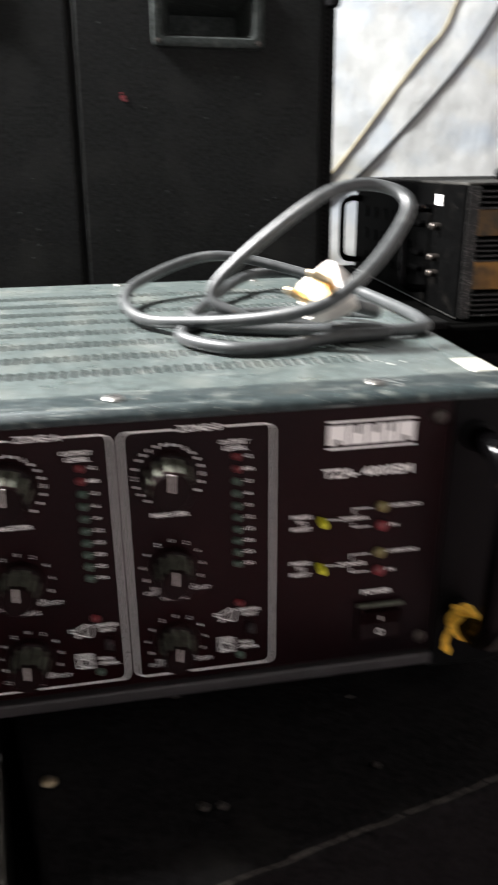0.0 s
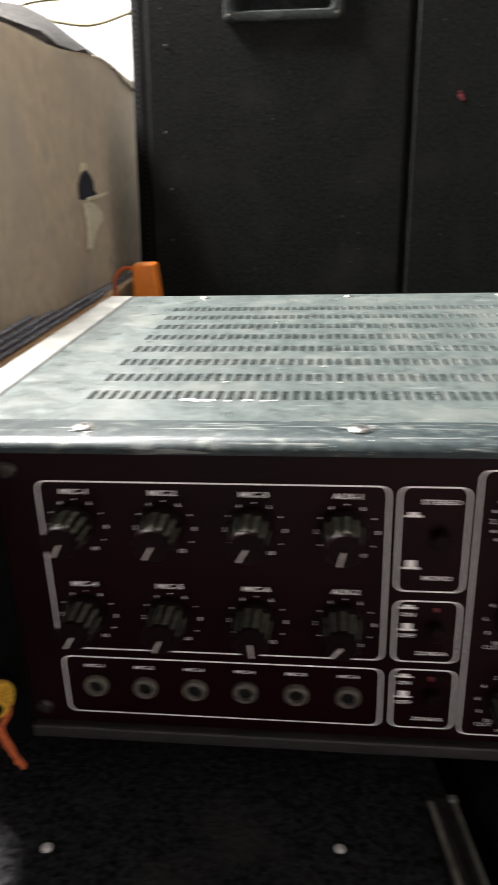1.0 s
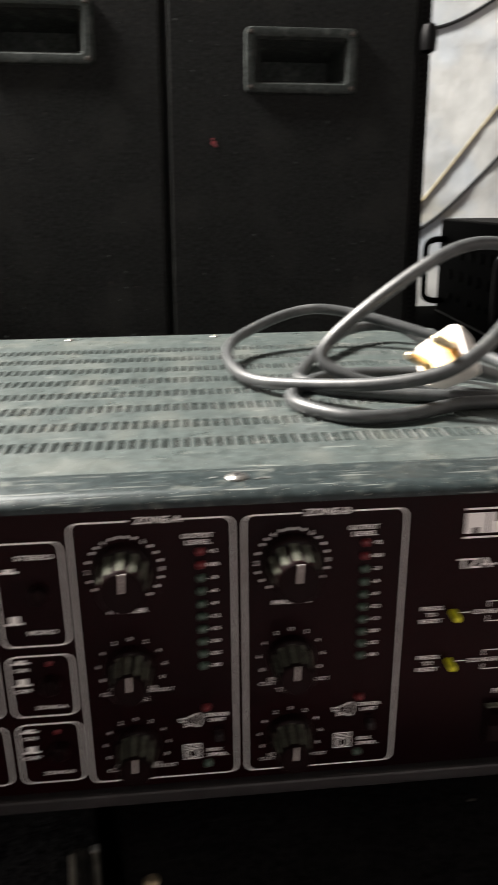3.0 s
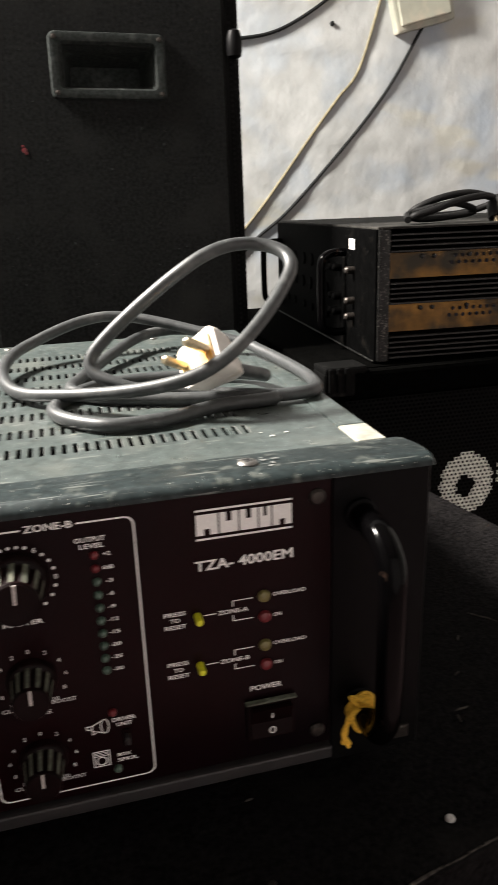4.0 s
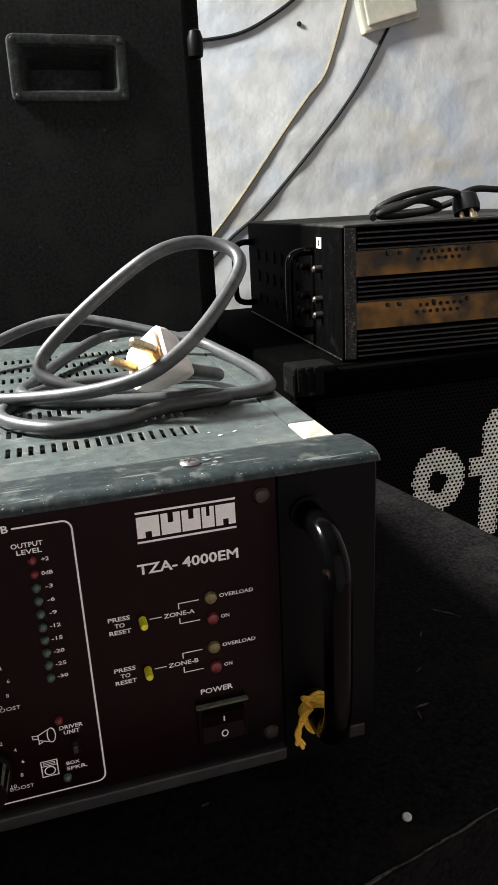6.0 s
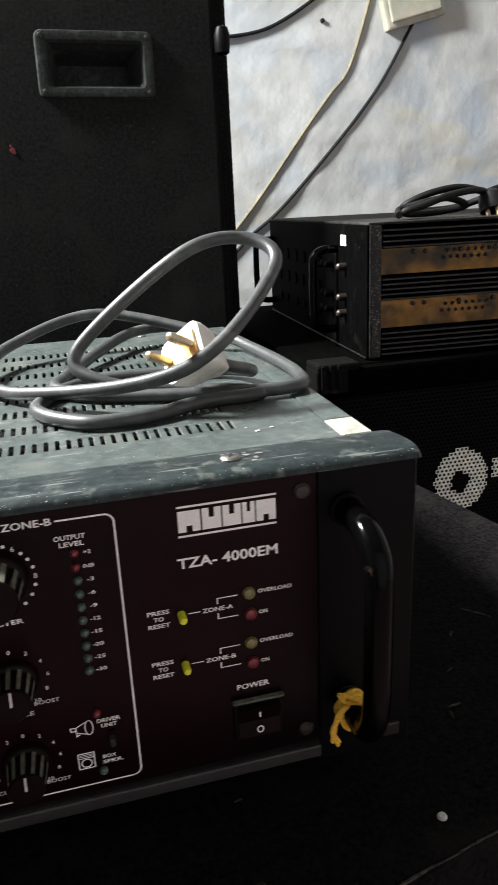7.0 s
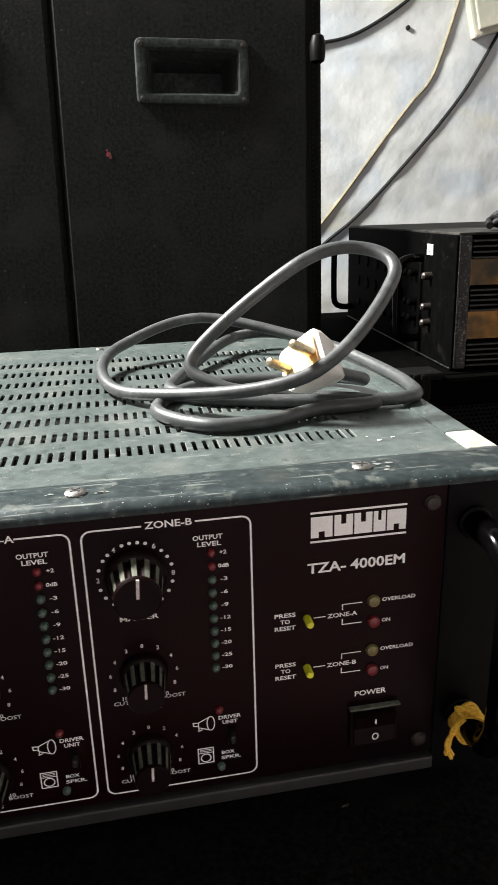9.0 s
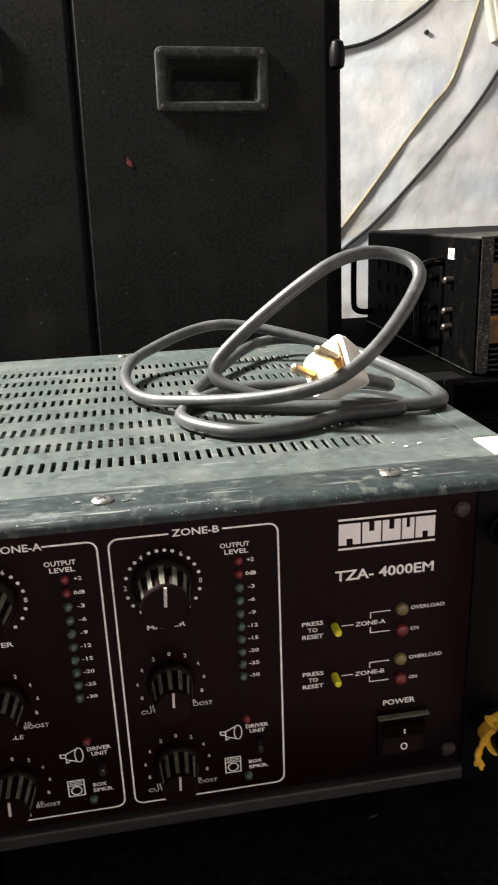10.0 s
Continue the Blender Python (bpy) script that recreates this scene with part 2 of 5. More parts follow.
def smooth_path(points, steps=6):
    """Catmull-Rom through the points."""
    ps = [Vector(p) for p in points]
    ps = [2 * ps[0] - ps[1]] + ps + [2 * ps[-1] - ps[-2]]
    out = []
    for a, b, c, d in zip(ps, ps[1:], ps[2:], ps[3:]):
        for k in range(steps):
            t = k / steps
            out.append(0.5 * ((2 * b) + (c - a) * t + (2 * a - 5 * b + 4 * c - d) * t * t + (3 * b - a - 3 * c + d) * t ** 3))
    out.append(ps[-2])
    return out


def tube(points, r, n=10, steps=6, bm=None, taper=None):
    bm = bm or bmesh.new()
    path = smooth_path(points, steps)
    side = None
    rings = []
    for i, p in enumerate(path):
        d = (path[min(i + 1, len(path) - 1)] - path[max(i - 1, 0)]).normalized()
        if side is None:
            side = d.orthogonal().normalized()
        side = (side - d * side.dot(d)).normalized()
        up = d.cross(side)
        rr = r * (taper(i / (len(path) - 1)) if taper else 1)
        rings.append([bm.verts.new(p + rr * (math.cos(2 * math.pi * k / n) * side + math.sin(2 * math.pi * k / n) * up)) for k in range(n)])
    for a, b in zip(rings, rings[1:]):
        for k in range(n):
            bm.faces.new((a[k], a[(k + 1) % n], b[(k + 1) % n], b[k]))
    bm.faces.new(rings[0])
    bm.faces.new(rings[-1])
    return bm


def prism(outline, y0, y1, bm=None):
    """Solid between two depths from an outline in x and z."""
    bm = bm or bmesh.new()
    a = [bm.verts.new((x, y0, z)) for x, z in outline]
    b = [bm.verts.new((x, y1, z)) for x, z in outline]
    bm.faces.new(a)
    bm.faces.new(b)
    for i in range(len(a)):
        j = (i + 1) % len(a)
        bm.faces.new((a[i], a[j], b[j], b[i]))
    return bm


def ribbon(points, width, y=-0.0004, closed=False, bm=None):
    """A flat printed line in the panel's plane."""
    bm = bm or bmesh.new()
    ps = [Vector((x, 0, z)) for x, z in points]
    n = len(ps)
    rows = []
    for i, p in enumerate(ps):
        a = ps[i - 1] if (i or closed) else p
        b = ps[(i + 1) % n] if (i < n - 1 or closed) else p
        d1 = (p - a).normalized() if (p - a).length > 1e-9 else (b - p).normalized()
        d2 = (b - p).normalized() if (b - p).length > 1e-9 else d1
        d = (d1 + d2).normalized()
        q = Vector((-d.z, 0, d.x)) / max(0.5, d.dot(d1))
        rows.append((bm.verts.new(p + q * width / 2 + Vector((0, y, 0))), bm.verts.new(p - q * width / 2 + Vector((0, y, 0)))))
    for i in range(n if closed else n - 1):
        a, b = rows[i], rows[(i + 1) % n]
        bm.faces.new((a[0], b[0], b[1], a[1]))
    return bm


def rounded(x0, x1, z0, z1, r, seg=4):
    out = []
    for cx, cz, a0 in ((x1 - r, z1 - r, 0), (x0 + r, z1 - r, 90), (x0 + r, z0 + r, 180), (x1 - r, z0 + r, 270)):
        for k in range(seg + 1):
            a = radians(a0 + 90 * k / seg)
            out.append((cx + r * math.cos(a), cz + r * math.sin(a)))
    return out


def word_mesh(body, width, height, x=0.0, z=0.0, y=-0.0005, bold=0.0):
    """Lettering scaled to a width and a capital height, centred at x, z in the panel's plane."""
    cu = bpy.data.curves.new("word", "FONT")
    cu.body, cu.resolution_u, cu.offset = body, 2, bold * 0.7 + 0.006
    ob = bpy.data.objects.new("word", cu)
    me = bpy.data.meshes.new_from_object(ob)
    bpy.data.objects.remove(ob)
    n = len(me.vertices)
    co = np.empty(n * 3)
    me.vertices.foreach_get("co", co)
    co = co.reshape(-1, 3)
    lo, hi = co.min(0), co.max(0)
    h = max(hi[1] - lo[1], 0.3)
    out = np.empty_like(co)
    out[:, 0] = x + (co[:, 0] - (lo[0] + hi[0]) / 2) * (width / max(hi[0] - lo[0], 1e-6))
    out[:, 1] = y
    out[:, 2] = z + (co[:, 1] - (lo[1] + hi[1]) / 2) * (height / h)
    me.vertices.foreach_set("co", out.ravel())
    me.update()
    return me


def perforated(place, nu, nv, ratio, sides=6, thick=None, pick=None):
    """A sheet of cells, each with a hole. place(u, v) gives the point and normal; pick(u, v) the material slot of a cell."""
    verts, faces, slots = [], [], []
    for i in range(nu):
        for j in range(nv):
            off = 0.5 if j % 2 else 0.0
            u0, v0 = i + off, j
            if u0 + 1 > nu:
                continue
            outer = [(0, 0), (0.5, 0), (1, 0), (1, 0.5), (1, 1), (0.5, 1), (0, 1), (0, 0.5)]
            k = len(verts)
            for a, b in outer:
                verts.append(tuple(place(u0 + a, v0 + b)))
            for a, b in outer:
                d = math.hypot(a - 0.5, b - 0.5)
                verts.append(tuple(place(u0 + 0.5 + (a - 0.5) / d * ratio / 2, v0 + 0.5 + (b - 0.5) / d * ratio / 2)))
            s = pick(u0 + 0.5, v0 + 0.5) if pick else 0
            for q in range(8):
                w = (q + 1) % 8
                faces.append((k + q, k + w, k + 8 + w, k + 8 + q))
                slots.append(s)
    me = bpy.data.meshes.new("perforated")
    me.from_pydata(verts, [], faces)
    me.polygons.foreach_set("material_index", slots)
    me.update()
    return me


# ---- room ----
def structure(name, shape, material, label, category):
    ob = new(name, mesh_of(shape, name) if isinstance(shape, bmesh.types.BMesh) else shape)
    ob.data.materials.append(material)
    return tagged(ob, label, category, kind="structure")


def rough_wall(x0, x1, z0, z1, y, step, depth):
    bm = bmesh.new()
    nx, nz = int((x1 - x0) / step), int((z1 - z0) / step)
    grid = []
    for i in range(nx + 1):
        col = []
        for k in range(nz + 1):
            x, z = x0 + (x1 - x0) * i / nx, z0 + (z1 - z0) * k / nz
            p = Vector((x * 3.4 + 0.8 * z, z * 6.5, 3.1))
            ridge = 1.0 - abs(noise.noise(p * 1.7 + Vector((7, 2, 0)))) * 2.2
            h = noise.fractal(p, 1.1, 2.0, 3) * 0.45 + 0.24 * max(0.0, ridge) ** 2 + 0.09 * noise.noise(p * 5.0)
            col.append(bm.verts.new((x, y - depth * h, z)))
        grid.append(col)
    for i in range(nx):
        for k in range(nz):
            bm.faces.new((grid[i][k], grid[i + 1][k], grid[i + 1][k + 1], grid[i][k + 1]))
    back = [bm.verts.new((x, y + 0.2, z)) for x, z in ((x0, z0), (x1, z0), (x1, z1), (x0, z1))]
    bm.faces.new(back)
    me = mesh_of(bm, "wall_north", True)
    return me


FZ, CZ, WY = -0.66, 2.25, 1.327
structure("wall_north", rough_wall(-1.0, 2.2, FZ, CZ, WY, 0.0125, 0.0085), WALL, "uneven whitewashed masonry wall with bluish blotches", "wall")
structure("wall_east", box(2.2, 2.4, -2.2, WY + 0.2, FZ, CZ), DINGY, "unseen side wall, darkened to hold back room bounce", "wall")
structure("wall_south", box(-1.2, 2.4, -2.4, -2.2, FZ, CZ), PALEWALL, "unseen wall, made pale to bounce fill onto the front panel", "wall")
# the west wall has a window opening
wm = bmesh.new()
for y0, y1, z0, z1 in ((-2.2, 0.59, FZ, CZ), (0.97, WY + 0.2, FZ, CZ), (0.59, 0.97, FZ, 1.26), (0.59, 0.97, 1.64, CZ)):
    add_box(wm, -1.2, -1.0, y0, y1, z0, z1)
structure("wall_west", wm, WALL, "whitewashed wall with a window opening", "wall")
win = thing("window_1", pose(-1.1, 0.78, 1.26), "small high window letting in cool daylight", "window", kind="structure")
for y0, y1, z0, z1 in ((0.59, 0.62, 1.26, 1.64), (0.94, 0.97, 1.26, 1.64), (0.62, 0.94, 1.26, 1.29), (0.62, 0.94, 1.61, 1.64)):
    part("window_frame", box(-1.13, -1.08, y0, y1, z0, z1, 0.004), CARDTAN, win, "wooden window frame", world=True)
structure("floor", box(-1.2, 2.4, -2.4, WY + 0.2, FZ - 0.1, FZ), FLOOR, "unseen floor, reddened to tint what the front panel reflects", "floor")
structure("ceiling", box(-1.2, 2.4, -2.4, WY + 0.2, CZ, CZ + 0.1), CEIL, "unseen ceiling, brownish tone set to control fill from above", "ceiling")


# ---- cabinets that carry the amplifier ----
def carrier(name, yaw, d0, d1, u0, u1, material, label):
    m = pose(0, 0, 0, 0, 0, yaw)
    base = m @ Vector(((d0 + d1) / 2, (u0 + u1) / 2, FZ))
    ob = thing(name, Matrix.Translation(base) @ pose(0, 0, 0, 0, 0, yaw), label, "cabinet", "cabinets under the amplifier")
    cx, cy = (d0 + d1) / 2, (u0 + u1) / 2
    part("body", box(d0 - cx, d1 - cx, u0 - cy, u1 - cy, 0, -0.0066 - FZ, 0.006, 3), material, ob)
    return ob, Matrix.Translation((-cx, -cy, -FZ))


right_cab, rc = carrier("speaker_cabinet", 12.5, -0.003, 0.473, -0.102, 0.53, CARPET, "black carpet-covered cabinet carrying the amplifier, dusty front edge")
left_cab, lc = carrier("speaker_cabinet", 9.0, -0.60, -0.013, -0.16, 0.50, CARPETLIT, "carpet-covered cabinet beside the black one, carpet colour lightened as if lit")


def flat_screw(parent, m, x, y, r, material, yaw):
    p = m @ (pose(0, 0, 0, 0, 0, -yaw) @ Vector((x, y, -0.0066)))
    part("screw", lathe([(r, -0.001), (r, 0.0008), (r * 0.75, 0.0016), (r * 0.2, 0.0018)], 14, "z"), material, parent, at=Matrix.Translation(p), smooth=True)


flat_screw(left_cab, lc, -0.181, -0.042, 0.0022, DOT, 9.0)
flat_screw(left_cab, lc, -0.061, -0.033, 0.0020, DOT, 9.0)
flat_screw(right_cab, rc, 0.012, -0.023, 0.0034, BRASS, 12.5)
flat_screw(right_cab, rc, 0.244, -0.032, 0.0022, DOT, 12.5)
flat_screw(right_cab, rc, 0.158, -0.041, 0.0016, DARKSCREW, 12.5)
flat_screw(right_cab, rc, 0.078, -0.049, 0.0022, DARKSCREW, 12.5)
flat_screw(right_cab, rc, 0.086, -0.050, 0.0020, DARKSCREW, 12.5)
# worn metal trim along the gap
tp = [(0, 0.0), (0.002, 0.0022), (0.005, 0.0022), (0.0065, 0.0004), (0.008, 0.0022), (0.011, 0.0018), (0.0125, -0.004), (0.0125, -0.03), (0.011, -0.03), (0.011, -0.004), (0, -0.002)]
tm = prism([(x, z) for x, z in tp], 0.0, 0.155)
part("edge_trim", tm, TRIM, left_cab, "scuffed ridged metal edge strip", at=Matrix.Translation(lc @ Vector((-0.0245, -0.158, -0.0056))))
# paler metal for the two ridges: the light they catch is in the colour
RIDGE = surf("lit_ridge", (0.26, 0.25, 0.22), 0.4, metal=0.5, grain=(120, 0.6), stain=(60, (0.05, 0.048, 0.042), 0.5, 0.2))
for x, y0, r in ((0.0112, 0.0, 0.0011), (0.0012, 0.0, 0.0013)):
    bm = tube([(x, y0 + 0.004 + 0.037 * i, 0.0020 + 0.0002 * (i % 2)) for i in range(5)], r, 6, 2)
    part("trim_ridge", bm, RIDGE, left_cab, "ridge of the edge strip, coloured bright where it catches light", at=Matrix.Translation(lc @ Vector((-0.0245, -0.158, -0.0056))), smooth=True)
part("chipped_end", box(0.0092, 0.0128, 0.151, 0.1545, 0.0008, 0.0034, 0.0008, 2), CHIP, left_cab, "bright chipped metal end", at=Matrix.Translation(lc @ Vector((-0.0245, -0.158, -0.0056))))
DUST = surf("grey_dust", (0.055, 0.05, 0.045), 0.95, grain=(300, 0.6), fine=(600, 0.6, 0.001), spec=0.05)
dr = random.Random(11)
# pale scuffs on the carpet top
for x, y, ln, turn in ((0.346, 0.107, 0.020, -48), (0.287, 0.032, 0.009, 10), (0.319, 0.091, 0.006, 60), (0.282, 0.026, 0.006, 80), (0.160, 0.004, 0.004, 20), (0.072, 0.021, 0.005, 0), (0.300, 0.060, 0.005, 30)):
    c, n = math.cos(radians(turn)), math.sin(radians(turn))
    bm = tube([(x + c * ln * k, y + n * ln * k + dr.uniform(-0.0006, 0.0006), -0.0064) for k in (-0.5, -0.15, 0.2, 0.5)], 0.0007, 6, 3, taper=lambda f: 0.4 + 2.0 * f * (1 - f))
    part("scuff", bm, DUST, right_cab, "pale dusty scuff", world=True, smooth=True)
for i in range(34):
    d = 0.004 + 0.0138 * i + dr.uniform(-0.003, 0.003)
    ln = dr.uniform(0.012, 0.026)
    bm = tube([(d, -0.1005, -0.0075), (d + ln * 0.5, -0.1010 + dr.uniform(-0.0006, 0.0006), -0.0072), (d + ln, -0.1005, -0.0076)], dr.uniform(0.0003, 0.0006), 5, 3)
    part("dust_line", bm, DUST, right_cab, at=rc, smooth=True)


# ---- amplifier in the middle ----
amp = thing("amplifier", pose(0, 0.16, -0.0066), "black rack mixer amplifier with slotted grey lid and front handles", "amplifier")
LZ = 0.1535
for nm, bx in (("bottom_plate", (-0.238, 0.238, 0.008, 0.322, 0.006, 0.012)), ("side_plate", (-0.238, -0.232, 0.008, 0.322, 0.012, LZ - 0.003)),
               ("side_plate", (0.232, 0.238, 0.008, 0.322, 0.012, LZ - 0.003)), ("back_plate", (-0.232, 0.232, 0.316, 0.322, 0.012, LZ - 0.003))):
    part(nm, box(*bx), CASE, amp, world=True)
panel = part("front_panel", box(-0.1985, 0.1985, 0.0, 0.003, 0.0218, 0.1530, 0.0006, 1), PANEL, amp, "black front panel with white printing", world=True)
for sx in (-1, 1):
    part("ear_flange", box(min(sx * 0.1990, sx * 0.2435), max(sx * 0.1990, sx * 0.2435), 0.0015, 0.006, 0.0085, 0.1535, 0.0008, 1), CASE, amp, "dark grey end flange", world=True)
part("bottom_rail", box(-0.1985, 0.1985, -0.003, 0.008, 0.0145, 0.0212, 0.0012, 2), UNDER, amp, "dusty grey bottom rail", world=True)

# slotted lid: rows of cells, each with a long slot through the sheet
verts, faces, bare = [], [], []
worn = random.Random(8)


def quad_sheet(x0, x1, y0, y1, z):
    k = len(verts)
    verts.extend([(x0, y0, z), (x1, y0, z), (x1, y1, z), (x0, y1, z)])
    faces.append((k, k + 1, k + 2, k + 3))


def slot_cell(x0, x1, y0, y1, hw, z, t):
    k = len(verts)
    cx = (x0 + x1) / 2
    ring = [(cx - hw, y0 + 0.4 * hw), (cx - 0.5 * hw, y0), (cx + 0.5 * hw, y0), (cx + hw, y0 + 0.4 * hw),
            (cx + hw, y1 - 0.4 * hw), (cx + 0.5 * hw, y1), (cx - 0.5 * hw, y1), (cx - hw, y1 - 0.4 * hw)]
    e = 0.0006
    outer = [(x0, y0 - e), (cx, y0 - e), (x1, y0 - e), (x1, (y0 + y1) / 2), (x1, y1 + e), (cx, y1 + e), (x0, y1 + e), (x0, (y0 + y1) / 2)]
    for p in outer:
        verts.append((*p, z))
    for p in ring:
        verts.append((*p, z))
    for x, y in ring:
        verts.append((cx + (x - cx) * 0.83, y + (0.0001 if y < (y0 + y1) / 2 else -0.0001), z - 0.00035))
    for x, y in ring:
        verts.append((cx + (x - cx) * 0.83, y, z - t))
    o, r, c, d = k, k + 8, k + 16, k + 24
    faces.extend([(o + 0, o + 1, r + 1, r + 0), (o + 1, o + 2, r + 3, r + 2), (o + 1, r + 2, r + 1), (o + 2, o + 3, r + 4, r + 3), (o + 3, o + 4, r + 4),
                  (o + 4, o + 5, r + 5, r + 4), (o + 5, o + 6, r + 7, r + 6), (o + 5, r + 6, r + 5), (o + 6, o + 7, r + 7), (o + 7, o + 0, r + 0, r + 7)])
    for q in range(8):
        w = (q + 1) % 8
        # bare rims that also paint the slot-edge glints, denser to the right
        if worn.random() < 0.30 + 1.2 * (cx + 0.05):
            bare.append(len(faces))
        faces.append((r + q, r + w, c + w, c + q))
        faces.append((c + q, c + w, d + w, d + q))


X0, PITCH, COUNT = -0.1790, 0.00506, 72
ROW0, ROWS, RP, SLOT = 0.0640, 9, 0.0290, 0.0134
xe0, xe1 = X0 - 0.0018, X0 - 0.0018 + PITCH * COUNT
LX, LY0, LY1 = 0.2235, 0.0335, 0.328
edge_y = LY0
for r in range(ROWS):
    y0 = ROW0 + RP * r
    if y0 + SLOT > LY1 - 0.02:
        break
    quad_sheet(xe0, xe1, edge_y, y0 - 0.0006, LZ)
    for c in range(COUNT):
        a = xe0 + PITCH * c
        slot_cell(a, a + PITCH, y0, y0 + SLOT, 0.00125, LZ, 0.0014)
    edge_y = y0 + SLOT + 0.0006
quad_sheet(xe0, xe1, edge_y, LY1, LZ)
quad_sheet(-LX, xe0, LY0, LY1, LZ)
quad_sheet(xe1, LX, LY0, LY1, LZ)
k = len(verts)
verts.extend([(-LX, LY1, LZ), (LX, LY1, LZ), (LX, LY1, LZ - 0.012), (-LX, LY1, LZ - 0.012)])
faces.append((k, k + 1, k + 2, k + 3))
lid_me = bpy.data.meshes.new("lid")
lid_me.from_pydata(verts, [], faces)
lid_me.update()
lid_me.materials.append(LID)
lid_me.materials.append(CHIP)
for i in bare:
    lid_me.polygons[i].material_index = 1
lid = part("lid", lid_me, LID, amp, "blue-grey painted steel lid with rows of slots, scratched and dusty", world=True)
cr = random.Random(21)
for x, y, s in ((-0.131, 0.0625, 0.0042), (-0.127, 0.0618, 0.0032), (-0.122, 0.0622, 0.0036), (-0.113, 0.0612, 0.0016), (-0.104, 0.0620, 0.0024), (-0.096, 0.0614, 0.0018), (-0.092, 0.0622, 0.0015),
                (-0.118, 0.0905, 0.0014), (-0.070, 0.1190, 0.0013), (-0.062, 0.0905, 0.0012), (0.190, 0.0560, 0.0016), (0.198, 0.0590, 0.0012), (0.186, 0.0620, 0.0010)):
    cb = bmesh.new()
    lo = [cb.verts.new((x + s * cr.uniform(0.6, 1.1) * math.cos(a), y + 0.6 * s * cr.uniform(0.5, 1.1) * math.sin(a), LZ + 0.0001)) for a in [q * math.pi / 4 for q in range(8)]]
    hi = [cb.verts.new((v.co.x, v.co.y, LZ + 0.00035)) for v in lo]
    cb.faces.new(hi)
    for q in range(8):
        cb.faces.new((lo[q], lo[(q + 1) % 8], hi[(q + 1) % 8], hi[q]))
    part("paint_chip", cb, BARECHIP, lid, "bare bright chip in the paint", world=True)
# added dark sheet, stands in for the shade seen through the lid slots
part("slot_shade_sheet", box(-0.231, 0.231, 0.02, 0.315, 0.118, 0.122), SEAM, amp, world=True)
PALEEND = surf("pale_rail_end", (0.31, 0.305, 0.26), 0.6, metal=0.1, grain=(160, 0.25), stain=(90, (0.30, 0.30, 0.26), 0.55, 0.2))
# left rail: dusty metal with the window glare put into its paler colour
part("side_rail", box(-0.2435, -0.2242, 0.0345, 0.328, LZ - 0.012, LZ + 0.0006, 0.001, 2), RAIL, amp, "dusty metal side rail, lightened for the glare on the left", world=True)
part("side_rail", box(0.2242, 0.2385, 0.0595, 0.328, LZ - 0.012, LZ + 0.0004, 0.001, 2), LID, amp, "grey painted side rail", world=True)
part("rail_end", box(0.2242, 0.2385, 0.0345, 0.0590, LZ - 0.012, LZ + 0.0005, 0.0006, 1), PALEEND, amp, "pale front end of the side rail", world=True)
# folded front lip, rounded over the edge
lp = [(0.0335, LZ - 0.002), (0.0335, LZ + 0.0008), (0.027, LZ + 0.0026), (0.014, LZ + 0.0042), (0.006, LZ + 0.0045), (0.002, LZ + 0.0040), (-0.0008, LZ + 0.0026), (-0.0020, LZ + 0.0008),
      (-0.0020, LZ - 0.0002), (-0.0010, LZ - 0.0006), (0.004, LZ - 0.0004)]
lb = bmesh.new()
ends = []
for x in (-0.2440, -0.2425, 0.2425, 0.2440):
    s = 0.0012 if abs(x) > 0.2430 else 0.0
    ends.append([lb.verts.new((x, y + (s if y < 0.02 else -s * 0.3), z - (s if z > LZ else 0))) for y, z in lp])
for a, b in zip(ends, ends[1:]):
    for i in range(len(lp)):
        j = (i + 1) % len(lp)
        lb.faces.new((a[i], a[j], b[j], b[i]))
lb.faces.new(ends[0])
lb.faces.new(ends[-1])
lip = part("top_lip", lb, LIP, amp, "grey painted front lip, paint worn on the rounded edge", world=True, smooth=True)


def pan_head(r, h):
    bm = lathe([(r * 1.0, -0.0005), (r, h * 0.45), (r * 0.82, h * 0.85), (r * 0.45, h)], 20, "z")
    return bm


screw_me = mesh_of(pan_head(0.0042, 0.0017), "screw", True)
screw_me.materials.append(SCREW)
slot_bm = box(-0.0022, 0.0022, -0.0004, 0.0004, 0.0012, 0.00185)
add_box(slot_bm, -0.0004, 0.0004, -0.0022, 0.0022, 0.0012, 0.00185)
slot_me = mesh_of(slot_bm, "cross_slot")
slot_me.materials.append(SEAM)
chips = random.Random(5)
for x in (-0.164, -0.055, 0.053, 0.167):
    sc = part("screw", screw_me, SCREW, amp, "steel pan-head screw", at=pose(x, 0.0138, LZ + 0.0042, 0, 0, chips.uniform(0, 90)), world=True)
    part("cross_slot", slot_me, SEAM, sc)
    for q in range(9):
        cm = bmesh.new()
        cx, cy, rr = x + chips.gauss(0.003, 0.006), 0.0138 + chips.gauss(0, 0.0025), chips.uniform(0.0005, 0.0016)
        n = 9
        vs = [cm.verts.new((cx + rr * chips.uniform(0.6, 1.6) * math.cos(2 * math.pi * i / n), cy + rr * chips.uniform(0.4, 0.9) * math.sin(2 * math.pi * i / n), LZ + 0.0046)) for i in range(n)]
        cm.faces.new(vs)
        part("paint_chip", cm, CHIP, lip, "bare metal paint chip")
small_me = mesh_of(pan_head(0.0030, 0.0014), "screw", True)
small_me.materials.append(SCREW)
for x in (-0.164, -0.052, 0.060, 0.170):
    part("screw", small_me, SCREW, amp, at=pose(x, 0.317, LZ, 0, 0, 30), world=True)
panel_screw = mesh_of(lathe([(0.0036, 0.0005), (0.0036, -0.0008), (0.0026, -0.0018), (0.001, -0.0020)], 18), "screw", True)
